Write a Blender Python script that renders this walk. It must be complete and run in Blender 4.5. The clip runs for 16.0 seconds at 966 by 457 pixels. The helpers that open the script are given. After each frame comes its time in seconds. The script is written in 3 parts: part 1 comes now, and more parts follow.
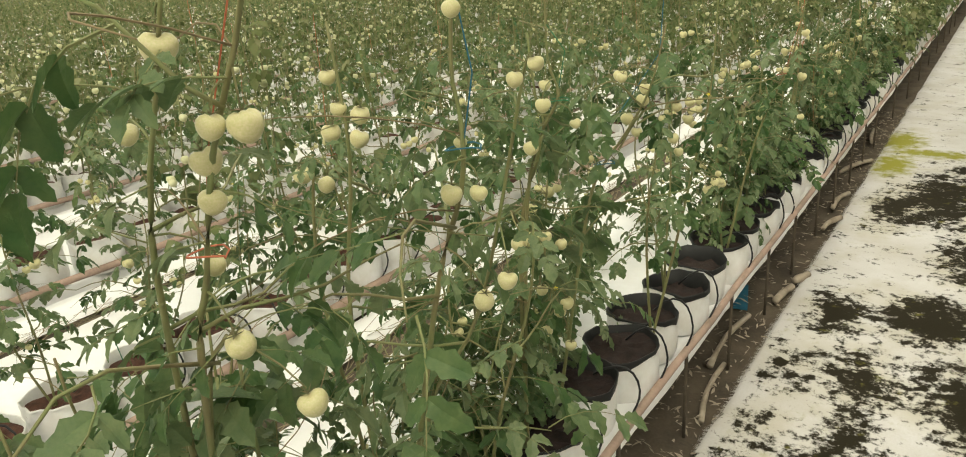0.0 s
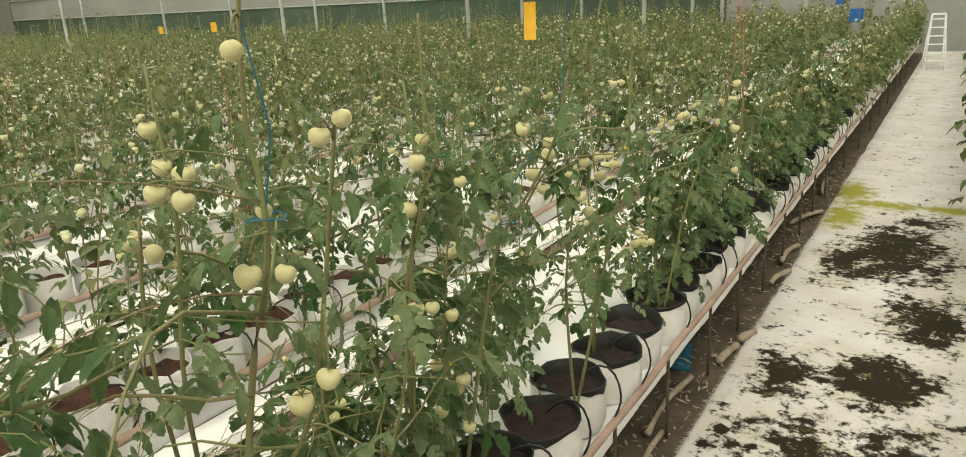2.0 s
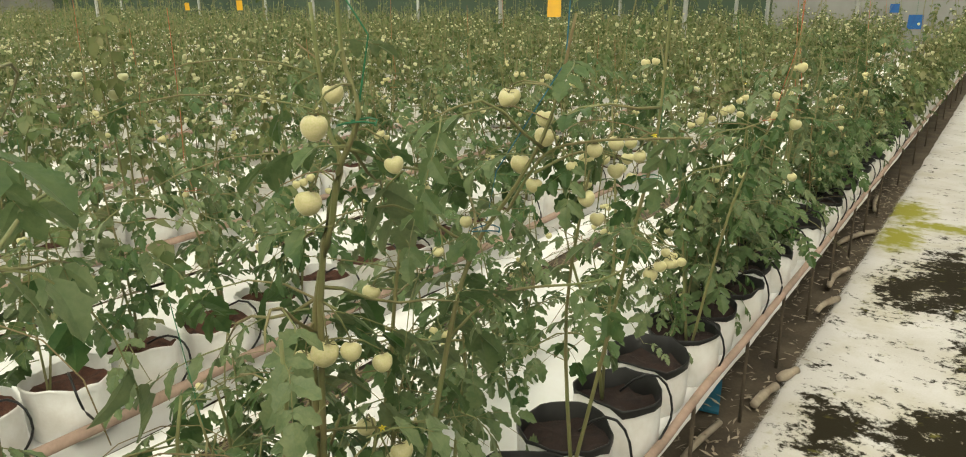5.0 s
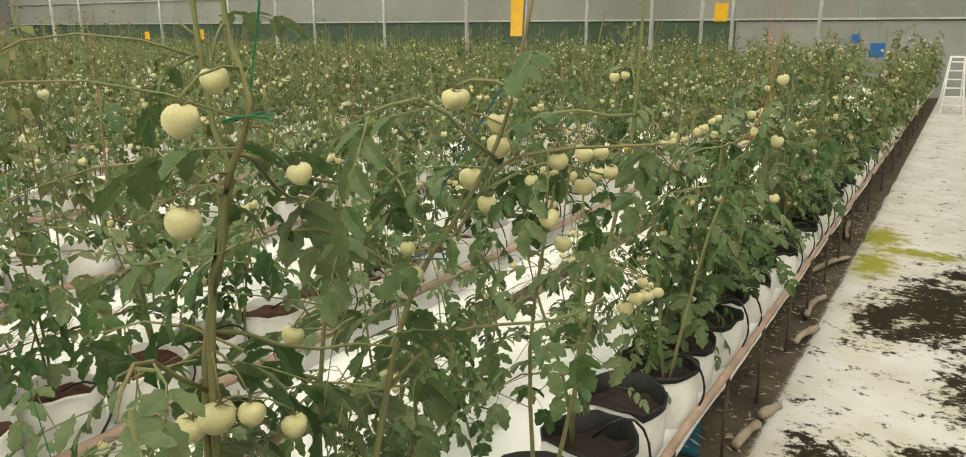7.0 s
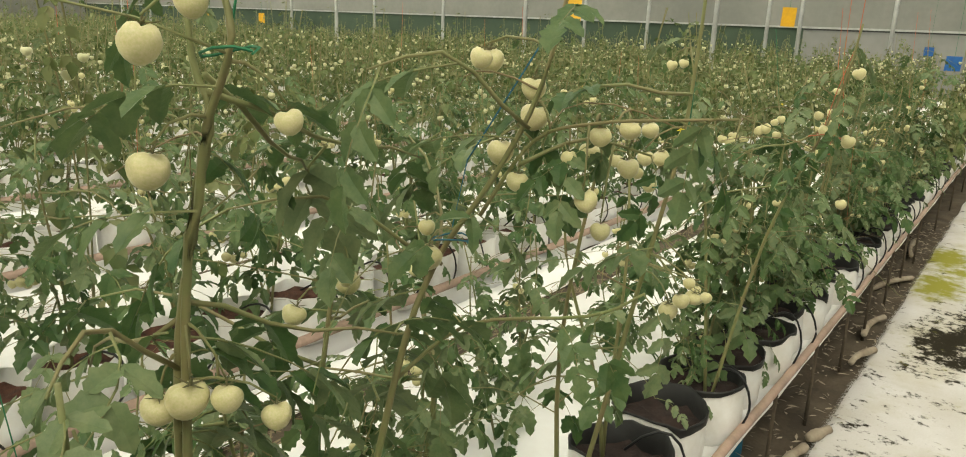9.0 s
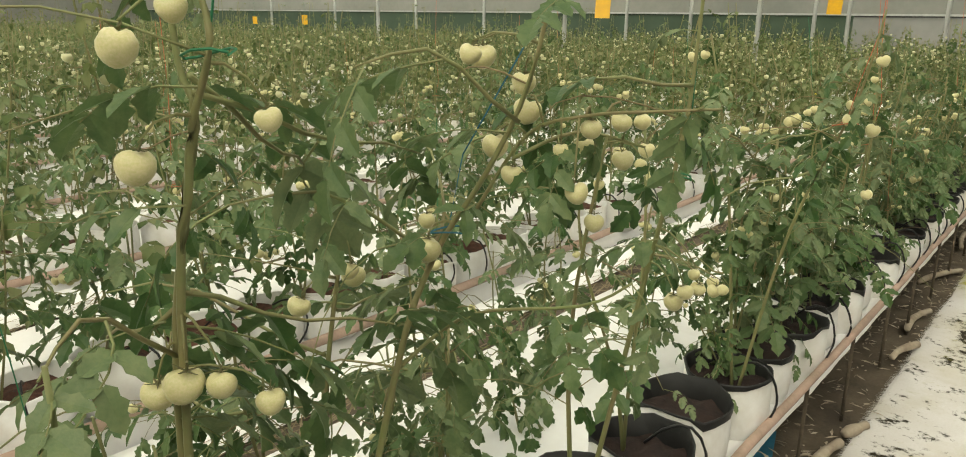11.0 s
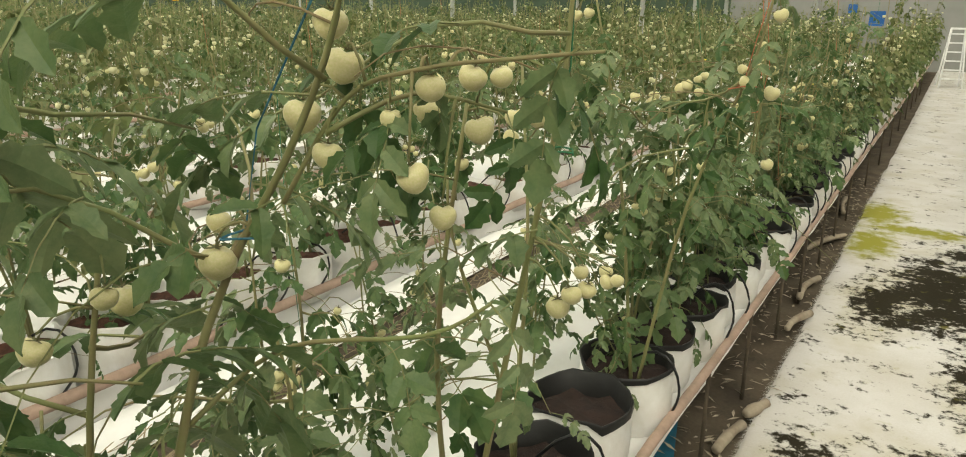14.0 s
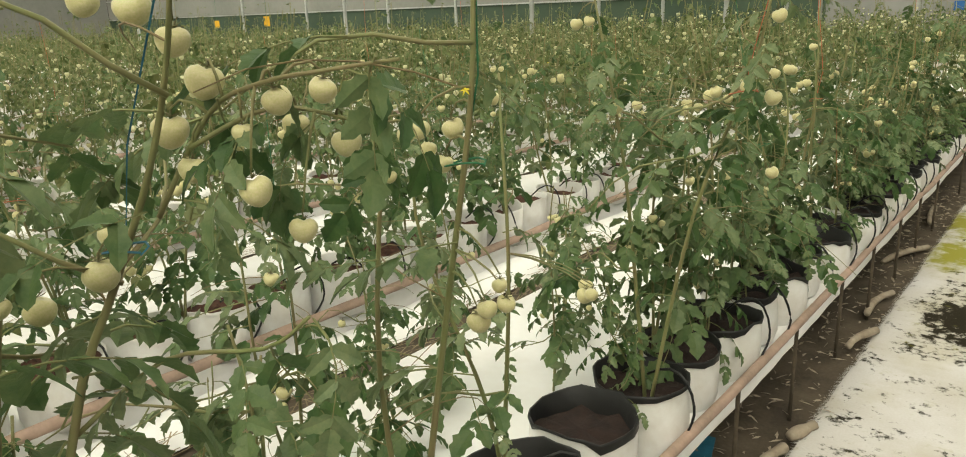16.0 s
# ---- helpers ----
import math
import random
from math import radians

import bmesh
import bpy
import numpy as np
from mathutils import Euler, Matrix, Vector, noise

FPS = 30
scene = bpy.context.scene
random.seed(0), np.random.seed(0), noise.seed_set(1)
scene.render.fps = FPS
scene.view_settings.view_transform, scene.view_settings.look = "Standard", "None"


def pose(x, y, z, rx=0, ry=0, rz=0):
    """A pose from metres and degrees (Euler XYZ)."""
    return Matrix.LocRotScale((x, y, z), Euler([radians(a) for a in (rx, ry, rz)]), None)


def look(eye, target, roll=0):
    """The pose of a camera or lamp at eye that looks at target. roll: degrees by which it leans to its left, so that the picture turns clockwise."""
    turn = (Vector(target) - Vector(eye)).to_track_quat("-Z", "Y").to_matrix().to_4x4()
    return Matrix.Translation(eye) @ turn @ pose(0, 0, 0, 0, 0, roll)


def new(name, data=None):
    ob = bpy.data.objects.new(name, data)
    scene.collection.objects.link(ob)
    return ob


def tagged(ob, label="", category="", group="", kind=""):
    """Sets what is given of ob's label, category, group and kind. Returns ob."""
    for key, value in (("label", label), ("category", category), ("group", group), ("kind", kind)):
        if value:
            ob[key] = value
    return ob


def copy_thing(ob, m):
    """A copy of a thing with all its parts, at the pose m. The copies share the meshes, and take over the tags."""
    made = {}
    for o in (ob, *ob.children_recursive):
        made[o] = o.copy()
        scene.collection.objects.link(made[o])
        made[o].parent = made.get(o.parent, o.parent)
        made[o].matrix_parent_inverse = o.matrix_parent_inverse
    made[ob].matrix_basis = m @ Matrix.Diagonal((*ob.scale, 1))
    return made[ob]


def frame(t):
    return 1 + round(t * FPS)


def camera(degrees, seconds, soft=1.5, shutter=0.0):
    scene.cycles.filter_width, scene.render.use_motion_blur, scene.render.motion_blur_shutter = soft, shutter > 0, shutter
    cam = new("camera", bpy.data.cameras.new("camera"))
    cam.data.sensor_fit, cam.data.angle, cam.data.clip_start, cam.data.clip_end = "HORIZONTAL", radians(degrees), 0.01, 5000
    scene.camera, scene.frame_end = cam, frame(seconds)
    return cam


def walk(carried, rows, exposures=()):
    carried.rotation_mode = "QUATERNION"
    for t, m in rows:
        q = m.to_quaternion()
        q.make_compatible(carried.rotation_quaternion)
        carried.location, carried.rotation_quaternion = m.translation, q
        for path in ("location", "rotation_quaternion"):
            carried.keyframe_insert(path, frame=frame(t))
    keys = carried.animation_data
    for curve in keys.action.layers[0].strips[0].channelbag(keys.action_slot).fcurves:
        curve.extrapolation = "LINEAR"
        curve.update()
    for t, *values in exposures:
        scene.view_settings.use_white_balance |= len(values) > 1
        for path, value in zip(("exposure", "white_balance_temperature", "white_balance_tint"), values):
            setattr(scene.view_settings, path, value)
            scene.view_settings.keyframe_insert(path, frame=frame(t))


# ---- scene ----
cam = camera(64.9, 16.0, soft=1.0)
PATH = [
    (0, (0.781, 0.297, 1.895), (-0.292, 1.838, 1.208), -3.6),
    (0.5, (0.768, 0.35, 1.886), (-0.262, 1.92, 1.195), -3.3),
    (1, (0.785, 0.446, 1.864), (-0.313, 2.006, 1.263), -2.6),
    (1.5, (0.848, 0.526, 1.866), (-0.213, 2.128, 1.311), -1.4),
    (2, (0.838, 0.602, 1.862), (-0.186, 2.219, 1.284), -2.8),
    (2.5, (0.765, 0.703, 1.835), (-0.212, 2.356, 1.278), -2.0),
    (3, (0.692, 0.798, 1.802), (-0.22, 2.469, 1.191), -3.2),
    (3.5, (0.669, 0.886, 1.776), (-0.266, 2.532, 1.13), -3.2),
    (4, (0.707, 0.974, 1.752), (-0.317, 2.574, 1.125), -0.8),
    (4.2, (0.683, 1.016, 1.744), (-0.364, 2.604, 1.127), -0.2),
    (6.5, (0.592, 1.324, 1.642), (-0.514, 2.903, 1.111), -0.2),
    (7, (0.536, 1.371, 1.63), (-0.492, 3.011, 1.125), -0.0),
    (7.5, (0.457, 1.424, 1.608), (-0.528, 3.082, 1.078), 0.3),
    (8, (0.441, 1.434, 1.597), (-0.54, 3.09, 1.053), 0.2),
    (8.5, (0.452, 1.453, 1.583), (-0.593, 3.066, 1.03), 0.7),
    (9, (0.493, 1.496, 1.57), (-0.637, 3.065, 1.057), 2.5),
    (9.5, (0.521, 1.529, 1.554), (-0.694, 3.024, 1.017), 2.1),
    (12, (0.572, 1.519, 1.582), (-0.618, 3.04, 1.063), -0.3),
    (12.5, (0.555, 1.557, 1.573), (-0.59, 3.1, 1.017), -0.8),
    (13, (0.49, 1.648, 1.549), (-0.601, 3.249, 1.052), 0.9),
    (13.5, (0.424, 1.742, 1.52), (-0.557, 3.396, 0.97), 1.3),
    (14, (0.456, 1.809, 1.514), (-0.545, 3.444, 0.941), 0.7),
    (14.5, (0.531, 1.878, 1.519), (-0.588, 3.446, 0.981), -0.2),
    (15, (0.583, 1.914, 1.514), (-0.609, 3.426, 0.973), -1.1),
    (15.5, (0.619, 1.94, 1.509), (-0.625, 3.413, 0.979), -1.5),
    (16, (0.651, 1.962, 1.506), (-0.556, 3.465, 0.97), -1.7),
]
walk(cam, [(t, look(eye, target, roll)) for t, eye, target, roll in PATH], exposures=[(0, 0.66, 7100, -1), (16, 0.66, 7100, -1)])

# ---- world and light: an overcast day above a film roof ----
world = bpy.data.worlds.new("overcast")
scene.world = world
world.use_nodes = True
wn = world.node_tree
sky = wn.nodes.new("ShaderNodeTexSky")
sky.sky_type, sky.sun_disc = "NISHITA", False
sky.sun_elevation, sky.sun_rotation = radians(58), radians(200)
sky.air_density, sky.dust_density = 1.0, 6.0
wn.nodes["Background"].inputs[1].default_value = 0.15
wn.links.new(sky.outputs[0], wn.nodes["Background"].inputs[0])
sun = new("sun", bpy.data.lights.new("sun", "SUN"))
sun.data.energy, sun.data.angle, sun.data.color = 1.5, radians(60), (1.0, 0.95, 0.86)
sun.matrix_world = look((2, -4, 9), (0, 3, 0))

# ---- materials ----
def material(name, colour, rough=0.6, vary=0.25, scale=8.0, bump=0.2, fine=60.0, metal=0.0, second=None, rand="", through_light=0.0, coat=0.0):
    m = bpy.data.materials.new(name)
    m.use_nodes = True
    t = m.node_tree
    b = t.nodes["Principled BSDF"]
    b.inputs["Roughness"].default_value, b.inputs["Metallic"].default_value = rough, metal
    co = t.nodes.new("ShaderNodeTexCoord")
    n1 = t.nodes.new("ShaderNodeTexNoise")
    n1.inputs["Scale"].default_value, n1.inputs["Detail"].default_value = scale, 5
    n2 = t.nodes.new("ShaderNodeTexNoise")
    n2.inputs["Scale"].default_value, n2.inputs["Detail"].default_value = fine, 4
    t.links.new(co.outputs["Object"], n1.inputs["Vector"])
    t.links.new(co.outputs["Object"], n2.inputs["Vector"])
    mix = t.nodes.new("ShaderNodeMix")
    mix.data_type = "RGBA"
    other = second or tuple(c * (1 - vary) for c in colour)
    mix.inputs["A"].default_value, mix.inputs["B"].default_value = (*colour, 1), (*other, 1)
    add = t.nodes.new("ShaderNodeMath")
    add.operation = "MULTIPLY_ADD"
    add.inputs[1].default_value, add.inputs[2].default_value = 0.35, 0.0
    t.links.new(n2.outputs["Fac"], add.inputs[0])
    ramp = t.nodes.new("ShaderNodeMapRange")
    ramp.inputs["From Min"].default_value, ramp.inputs["From Max"].default_value = 0.48, 0.88
    total = t.nodes.new("ShaderNodeMath")
    t.links.new(n1.outputs["Fac"], total.inputs[0])
    t.links.new(add.outputs[0], total.inputs[1])
    t.links.new(total.outputs[0], ramp.inputs["Value"])
    t.links.new(ramp.outputs["Result"], mix.inputs["Factor"])
    out = mix.outputs["Result"]
    if rand:
        hsv = t.nodes.new("ShaderNodeHueSaturation")
        src = t.nodes.new("ShaderNodeObjectInfo" if rand == "object" else "ShaderNodeNewGeometry")
        pick = src.outputs["Random" if rand == "object" else "Random Per Island"]
        for key, lo, hi in (("Value", 0.65, 1.45), ("Hue", 0.52, 0.47), ("Saturation", 1.15, 0.8)):
            r = t.nodes.new("ShaderNodeMapRange")
            r.inputs["To Min"].default_value, r.inputs["To Max"].default_value = lo, hi
            t.links.new(pick, r.inputs["Value"])
            t.links.new(r.outputs["Result"], hsv.inputs[key])
        t.links.new(out, hsv.inputs["Color"])
        out = hsv.outputs["Color"]
    t.links.new(out, b.inputs["Base Color"])
    if bump:
        bp = t.nodes.new("ShaderNodeBump")
        bp.inputs["Strength"].default_value, bp.inputs["Distance"].default_value = bump, 0.01
        t.links.new(total.outputs[0], bp.inputs["Height"])
        t.links.new(bp.outputs[0], b.inputs["Normal"])
    b.inputs["Coat Weight"].default_value = coat
    b.inputs["Specular IOR Level"].default_value = 0.3 if through_light else 0.4
    if through_light:
        tr = t.nodes.new("ShaderNodeBsdfTranslucent")
        sh = t.nodes.new("ShaderNodeMixShader")
        sh.inputs[0].default_value = through_light
        t.links.new(out, tr.inputs["Color"])
        t.links.new(b.outputs[0], sh.inputs[1])
        t.links.new(tr.outputs[0], sh.inputs[2])
        t.links.new(sh.outputs[0], t.nodes["Material Output"].inputs[0])
    return m


LEAF = material("leaf", (0.066, 0.121, 0.044), 0.45, second=(0.12, 0.168, 0.066), scale=25, fine=160, rand="object", through_light=0.22)
LEAF_FAR = material("leaf_far", (0.084, 0.134, 0.047), 0.6, second=(0.15, 0.162, 0.06), scale=2, fine=30, rand="island", through_light=0.22, bump=0)
STEM = material("stem", (0.17, 0.2, 0.075), 0.6, second=(0.2, 0.16, 0.08), scale=6, fine=90)
DRYSTEM = material("dry_stem", (0.25, 0.19, 0.1), 0.75, second=(0.16, 0.12, 0.06), scale=8, fine=90)
FRUIT = material("unripe_fruit", (0.6, 0.54, 0.32), 0.34, second=(0.49, 0.47, 0.22), scale=14, fine=50, bump=0.03, rand="", coat=0.1)
FRUIT_FAR = material("unripe_fruit_far", (0.6, 0.58, 0.37), 0.4, second=(0.5, 0.5, 0.28), scale=3, fine=20, bump=0)
CALYX = material("calyx", (0.1, 0.12, 0.05), 0.7, second=(0.17, 0.13, 0.07), scale=30)
FILM = material("white_film", (0.88, 0.88, 0.88), 0.38, second=(0.8, 0.79, 0.77), scale=2.5, fine=30, bump=0.25)
BAGWHITE = material("white_bag_plastic", (0.8, 0.8, 0.79), 0.42, second=(0.66, 0.64, 0.6), scale=9, fine=40, bump=0.5)
BAGBLACK = material("black_bag_lining", (0.012, 0.012, 0.012), 0.45, scale=20)
COCO = material("coco_peat", (0.034, 0.019, 0.015), 0.95, second=(0.014, 0.009, 0.008), scale=30, fine=260, bump=0.9)
COCORED = material("coco_peat_dry", (0.14, 0.06, 0.04), 0.95, second=(0.05, 0.025, 0.018), scale=30, fine=260, bump=0.9)
RAIL = material("weathered_rail", (0.43, 0.3, 0.24), 0.6, second=(0.25, 0.18, 0.14), scale=7, fine=80, bump=0.2)
SOIL = material("soil", (0.055, 0.042, 0.03), 0.95, second=(0.12, 0.095, 0.066), scale=5, fine=70, bump=0.9)
STRAW = material("straw", (0.3, 0.24, 0.15), 0.8, second=(0.16, 0.12, 0.07), scale=10, rand="")
PALE = material("dry_husk", (0.42, 0.36, 0.28), 0.8, second=(0.24, 0.19, 0.14), scale=12)
HOSE = material("black_hose", (0.012, 0.012, 0.013), 0.4, scale=20)
METAL = material("galvanised", (0.5, 0.51, 0.5), 0.45, metal=0.6, second=(0.36, 0.37, 0.36), scale=5)
NET = material("green_net", (0.035, 0.06, 0.04), 0.8, second=(0.055, 0.085, 0.055), scale=0.6, fine=5)
GREY = material("grey_sheet", (0.2, 0.205, 0.195), 0.7, second=(0.26, 0.26, 0.25), scale=0.5, fine=4)
PALEFILM = material("hazy_film", (0.24, 0.24, 0.22), 0.6, second=(0.17, 0.175, 0.16), scale=0.4, fine=6)
YELLOW = material("yellow_trap", (0.72, 0.4, 0.02), 0.45, second=(0.6, 0.33, 0.03), scale=18)
BLUE = material("blue_trap", (0.02, 0.12, 0.35), 0.45, second=(0.02, 0.09, 0.28), scale=18)
ALU = material("aluminium", (0.85, 0.85, 0.86), 0.45, metal=0.1, scale=8)
GREENCORD = material("green_twine", (0.02, 0.16, 0.07), 0.6, scale=40)
REDCORD = material("red_twine", (0.5, 0.14, 0.07), 0.6, scale=40)
BLUECORD = material("blue_twine", (0.02, 0.14, 0.22), 0.6, scale=40)
FLOWER = material("tomato_flower", (0.75, 0.6, 0.05), 0.6, scale=40)


def mat_material():
    """Woven white ground cover with dark algae blotches and a patch of moss."""
    m = material("ground_cover", (0.62, 0.605, 0.6), 0.85, second=(0.5, 0.475, 0.44), scale=2.2, fine=120, bump=0.35)
    t = m.node_tree
    b = t.nodes["Principled BSDF"]
    b.inputs["Specular IOR Level"].default_value = 0.15
    base = b.inputs["Base Color"].links[0].from_socket
    co = [n for n in t.nodes if n.type == "TEX_COORD"][0].outputs["Object"]

    def math_(op, a, c, d=None):
        n = t.nodes.new("ShaderNodeMath")
        n.operation = op
        for k, v in enumerate((a, c, d)):
            if v is None:
                continue
            if isinstance(v, (int, float)):
                n.inputs[k].default_value = v
            else:
                t.links.new(v, n.inputs[k])
        return n.outputs[0]

    def blob(x, y, rx, ry):
        mp = t.nodes.new("ShaderNodeMapping")
        mp.inputs["Location"].default_value = (-x / rx, -y / ry, 0)
        mp.inputs["Scale"].default_value = (1 / rx, 1 / ry, 0)
        t.links.new(co, mp.inputs["Vector"])
        ln = t.nodes.new("ShaderNodeVectorMath")
        ln.operation = "LENGTH"
        t.links.new(mp.outputs[0], ln.inputs[0])
        return math_("MAXIMUM", math_("SUBTRACT", 1.0, ln.outputs["Value"]), 0.0)

    def noise_(scale, detail, stretch=(1, 1, 1), rough=0.62):
        mp = t.nodes.new("ShaderNodeMapping")
        mp.inputs["Scale"].default_value = stretch
        t.links.new(co, mp.inputs["Vector"])
        n = t.nodes.new("ShaderNodeTexNoise")
        n.inputs["Scale"].default_value, n.inputs["Detail"].default_value, n.inputs["Roughness"].default_value = scale, detail, rough
        t.links.new(mp.outputs[0], n.inputs["Vector"])
        return n.outputs["Fac"]

    def tint(src, colour, mask):
        mx = t.nodes.new("ShaderNodeMix")
        mx.data_type = "RGBA"
        mx.inputs["B"].default_value = (*colour, 1)
        t.links.new(src, mx.inputs["A"])
        t.links.new(mask, mx.inputs["Factor"])
        return mx.outputs["Result"]

    def sharp(v, lo, hi):
        r = t.nodes.new("ShaderNodeMapRange")
        r.inputs["From Min"].default_value, r.inputs["From Max"].default_value = lo, hi
        t.links.new(v, r.inputs["Value"])
        return r.outputs["Result"]

    dark = None
    for x, y, rx, ry, k in ((0.7, 4.36, 0.36, 0.42, 1.0), (0.58, 6.45, 0.52, 1.0, 0.9), (0.3, 6.1, 0.3, 0.7, 0.7), (0.85, 5.25, 0.36, 0.6, 0.8),
                            (0.25, 4.25, 0.22, 0.5, 0.8), (0.42, 3.62, 0.5, 0.5, 0.62), (0.85, 3.6, 0.4, 0.6, 0.66), (0.5, 2.8, 0.6, 0.8, 0.6),
                            (0.117, 3.62, 0.05, 0.055, 1.4), (0.7, 7.3, 0.35, 0.4, 0.7), (0.5, 5.2, 1.1, 3.6, 0.05)):
        v = math_("MULTIPLY", blob(x, y, rx, ry), k)
        dark = v if dark is None else math_("MAXIMUM", dark, v)
    ns = math_("ADD", math_("MULTIPLY", noise_(5, 10, (1.0, 0.9, 1), 0.74), 0.6), math_("MULTIPLY", noise_(20, 8, (1.0, 1.0, 1), 0.7), 0.4))
    mask = sharp(math_("MULTIPLY_ADD", dark, 0.215, ns), 0.55, 0.6)
    haze = sharp(math_("MULTIPLY_ADD", dark, 0.35, noise_(2.5, 6)), 0.52, 0.75)
    col2 = tint(base, (0.4, 0.36, 0.24), math_("MULTIPLY", haze, 0.55))
    col = tint(col2, (0.02, 0.016, 0.008), mask)
    mossy = None
    for x, y, rx, ry in ((0.13, 7.3, 0.26, 0.55), (0.1, 8.15, 0.3, 0.55), (0.4, 7.75, 0.6, 0.2), (0.9, 7.75, 0.3, 0.22)):
        v = blob(x, y, rx, ry)
        mossy = v if mossy is None else math_("MAXIMUM", mossy, v)
    mossmask = sharp(math_("MULTIPLY_ADD", mossy, 0.55, noise_(11, 8)), 0.6, 0.88)
    col = tint(col, (0.27, 0.26, 0.045), mossmask)
    t.links.new(col, b.inputs["Base Color"])
    return m


COVER = mat_material()

# ---- mesh helpers ----
class Shape:
    """Collects corners and faces for one mesh."""
    def __init__(self):
        self.v, self.f, self.m = [], [], []

    def add(self, verts, faces, mat=0):
        o = len(self.v)
        self.v += [tuple(p) for p in verts]
        self.f += [tuple(o + i for i in f) for f in faces]
        self.m += [mat] * len(faces)

    def box(self, x0, y0, z0, x1, y1, z1, mat=0):
        p = [(x, y, z) for z in (z0, z1) for x, y in ((x0, y0), (x1, y0), (x1, y1), (x0, y1))]
        self.add(p, [(3, 2, 1, 0), (4, 5, 6, 7), (0, 1, 5, 4), (1, 2, 6, 5), (2, 3, 7, 6), (3, 0, 4, 7)], mat)

    def tube(self, pts, radii, n=6, mat=0):
        pts = [Vector(p) for p in pts]
        vs, fs = [], []
        for i, p in enumerate(pts):
            d = (pts[min(i + 1, len(pts) - 1)] - pts[max(i - 1, 0)]).normalized()
            a = d.orthogonal().normalized() if abs(d.z) > 0.95 else d.cross(Vector((0, 0, 1))).normalized()
            b = d.cross(a)
            r = radii[i] if isinstance(radii, (list, tuple)) else radii
            vs += [p + a * (r * math.cos(2 * math.pi * k / n)) + b * (r * math.sin(2 * math.pi * k / n)) for k in range(n)]
        for i in range(len(pts) - 1):
            fs += [(i * n + k, i * n + (k + 1) % n, (i + 1) * n + (k + 1) % n, (i + 1) * n + k) for k in range(n)]
        fs += [tuple(reversed(range(n))), tuple((len(pts) - 1) * n + k for k in range(n))]
        self.add(vs, fs, mat)

    def mesh(self, name, mats, smooth=False):
        me = bpy.data.meshes.new(name)
        me.from_pydata(self.v, [], self.f)
        for m in mats if isinstance(mats, (list, tuple)) else [mats]:
            me.materials.append(m)
        me.polygons.foreach_set("material_index", self.m)
        me.polygons.foreach_set("use_smooth", [smooth] * len(self.f))
        me.update()
        return me


def thing(name, label, category, group="", at=None, data=None):
    ob = new(name, data)
    if at is not None:
        ob.matrix_basis = at if isinstance(at, Matrix) else Matrix.Translation(at)
    return tagged(ob, label, category, group)


def part(name, data, parent, m=None, label=""):
    ob = new(name, data)
    ob.parent = parent
    if m is not None:
        ob.matrix_basis = m
    if label:
        tagged(ob, label)
    return ob


def structure(name, data, label, category):
    return tagged(new(name, data), label, category, kind="structure")


R = random.Random(7)

# ---- the greenhouse ----
ROW_STEP, RAIL_X, RAIL_Z, BED_Z, RIM_Z = 1.56, -0.09, 0.385, 0.31, 0.5
END_Y, BACK_Y, LEFT_X, RIGHT_X = 24.0, -6.0, -44.0, 7.0

g = Shape()
g.box(-400, -400, -0.35, 400, 400, -0.06)
structure("ground", g.mesh("ground", SOIL), "dark brown bare soil under the beds and beyond", "ground")
# uneven soil strip beside the path
g = Shape()
xs = [LEFT_X] + [-1.0, -0.7] + [-0.5 + 0.05 * i for i in range(15)] + [1.1, 1.6, RIGHT_X]
ys = [BACK_Y + 0.1 * i for i in range(301)]
vs = [(x, y, 0.028 * noise.noise((x * 4, y * 4, 0)) + 0.02 * noise.noise((x * 13, y * 13, 2)) - 0.03) for x in xs for y in ys]
n = len(ys)
g.add(vs, [(i * n + j, (i + 1) * n + j, (i + 1) * n + j + 1, i * n + j + 1) for i in range(len(xs) - 1) for j in range(n - 1)])
structure("soil_strip", g.mesh("soil_strip", SOIL, True), "uneven damp brown soil strip with litter beside the path", "soil")

# path mat with a wavering, fraying edge
g = Shape()
ys = [BACK_Y + 0.08 * i for i in range(376)]
row = []
for y in ys:
    wob = 0.012 * noise.noise((0, y * 2.3, 5)) + 0.006 * noise.noise((3, y * 9, 5))
    row.append([(x + (wob if k == 0 else 0), y, (0.0 if 0 < k < 12 else -0.012) + 0.008 * noise.noise((x * 2.5, y * 2.5, 9))) for k, x in enumerate([0.0] + [0.02 + 0.108 * i for i in range(11)] + [1.13])])
w = len(row[0])
g.add([p for r in row for p in r], [(i * w + k, i * w + k + 1, (i + 1) * w + k + 1, (i + 1) * w + k) for i in range(len(ys) - 1) for k in range(w - 1)])
path_mat = structure("path", g.mesh("path", COVER, True), "white woven ground-cover path with dark algae blotches and yellow moss", "path")
g = Shape()
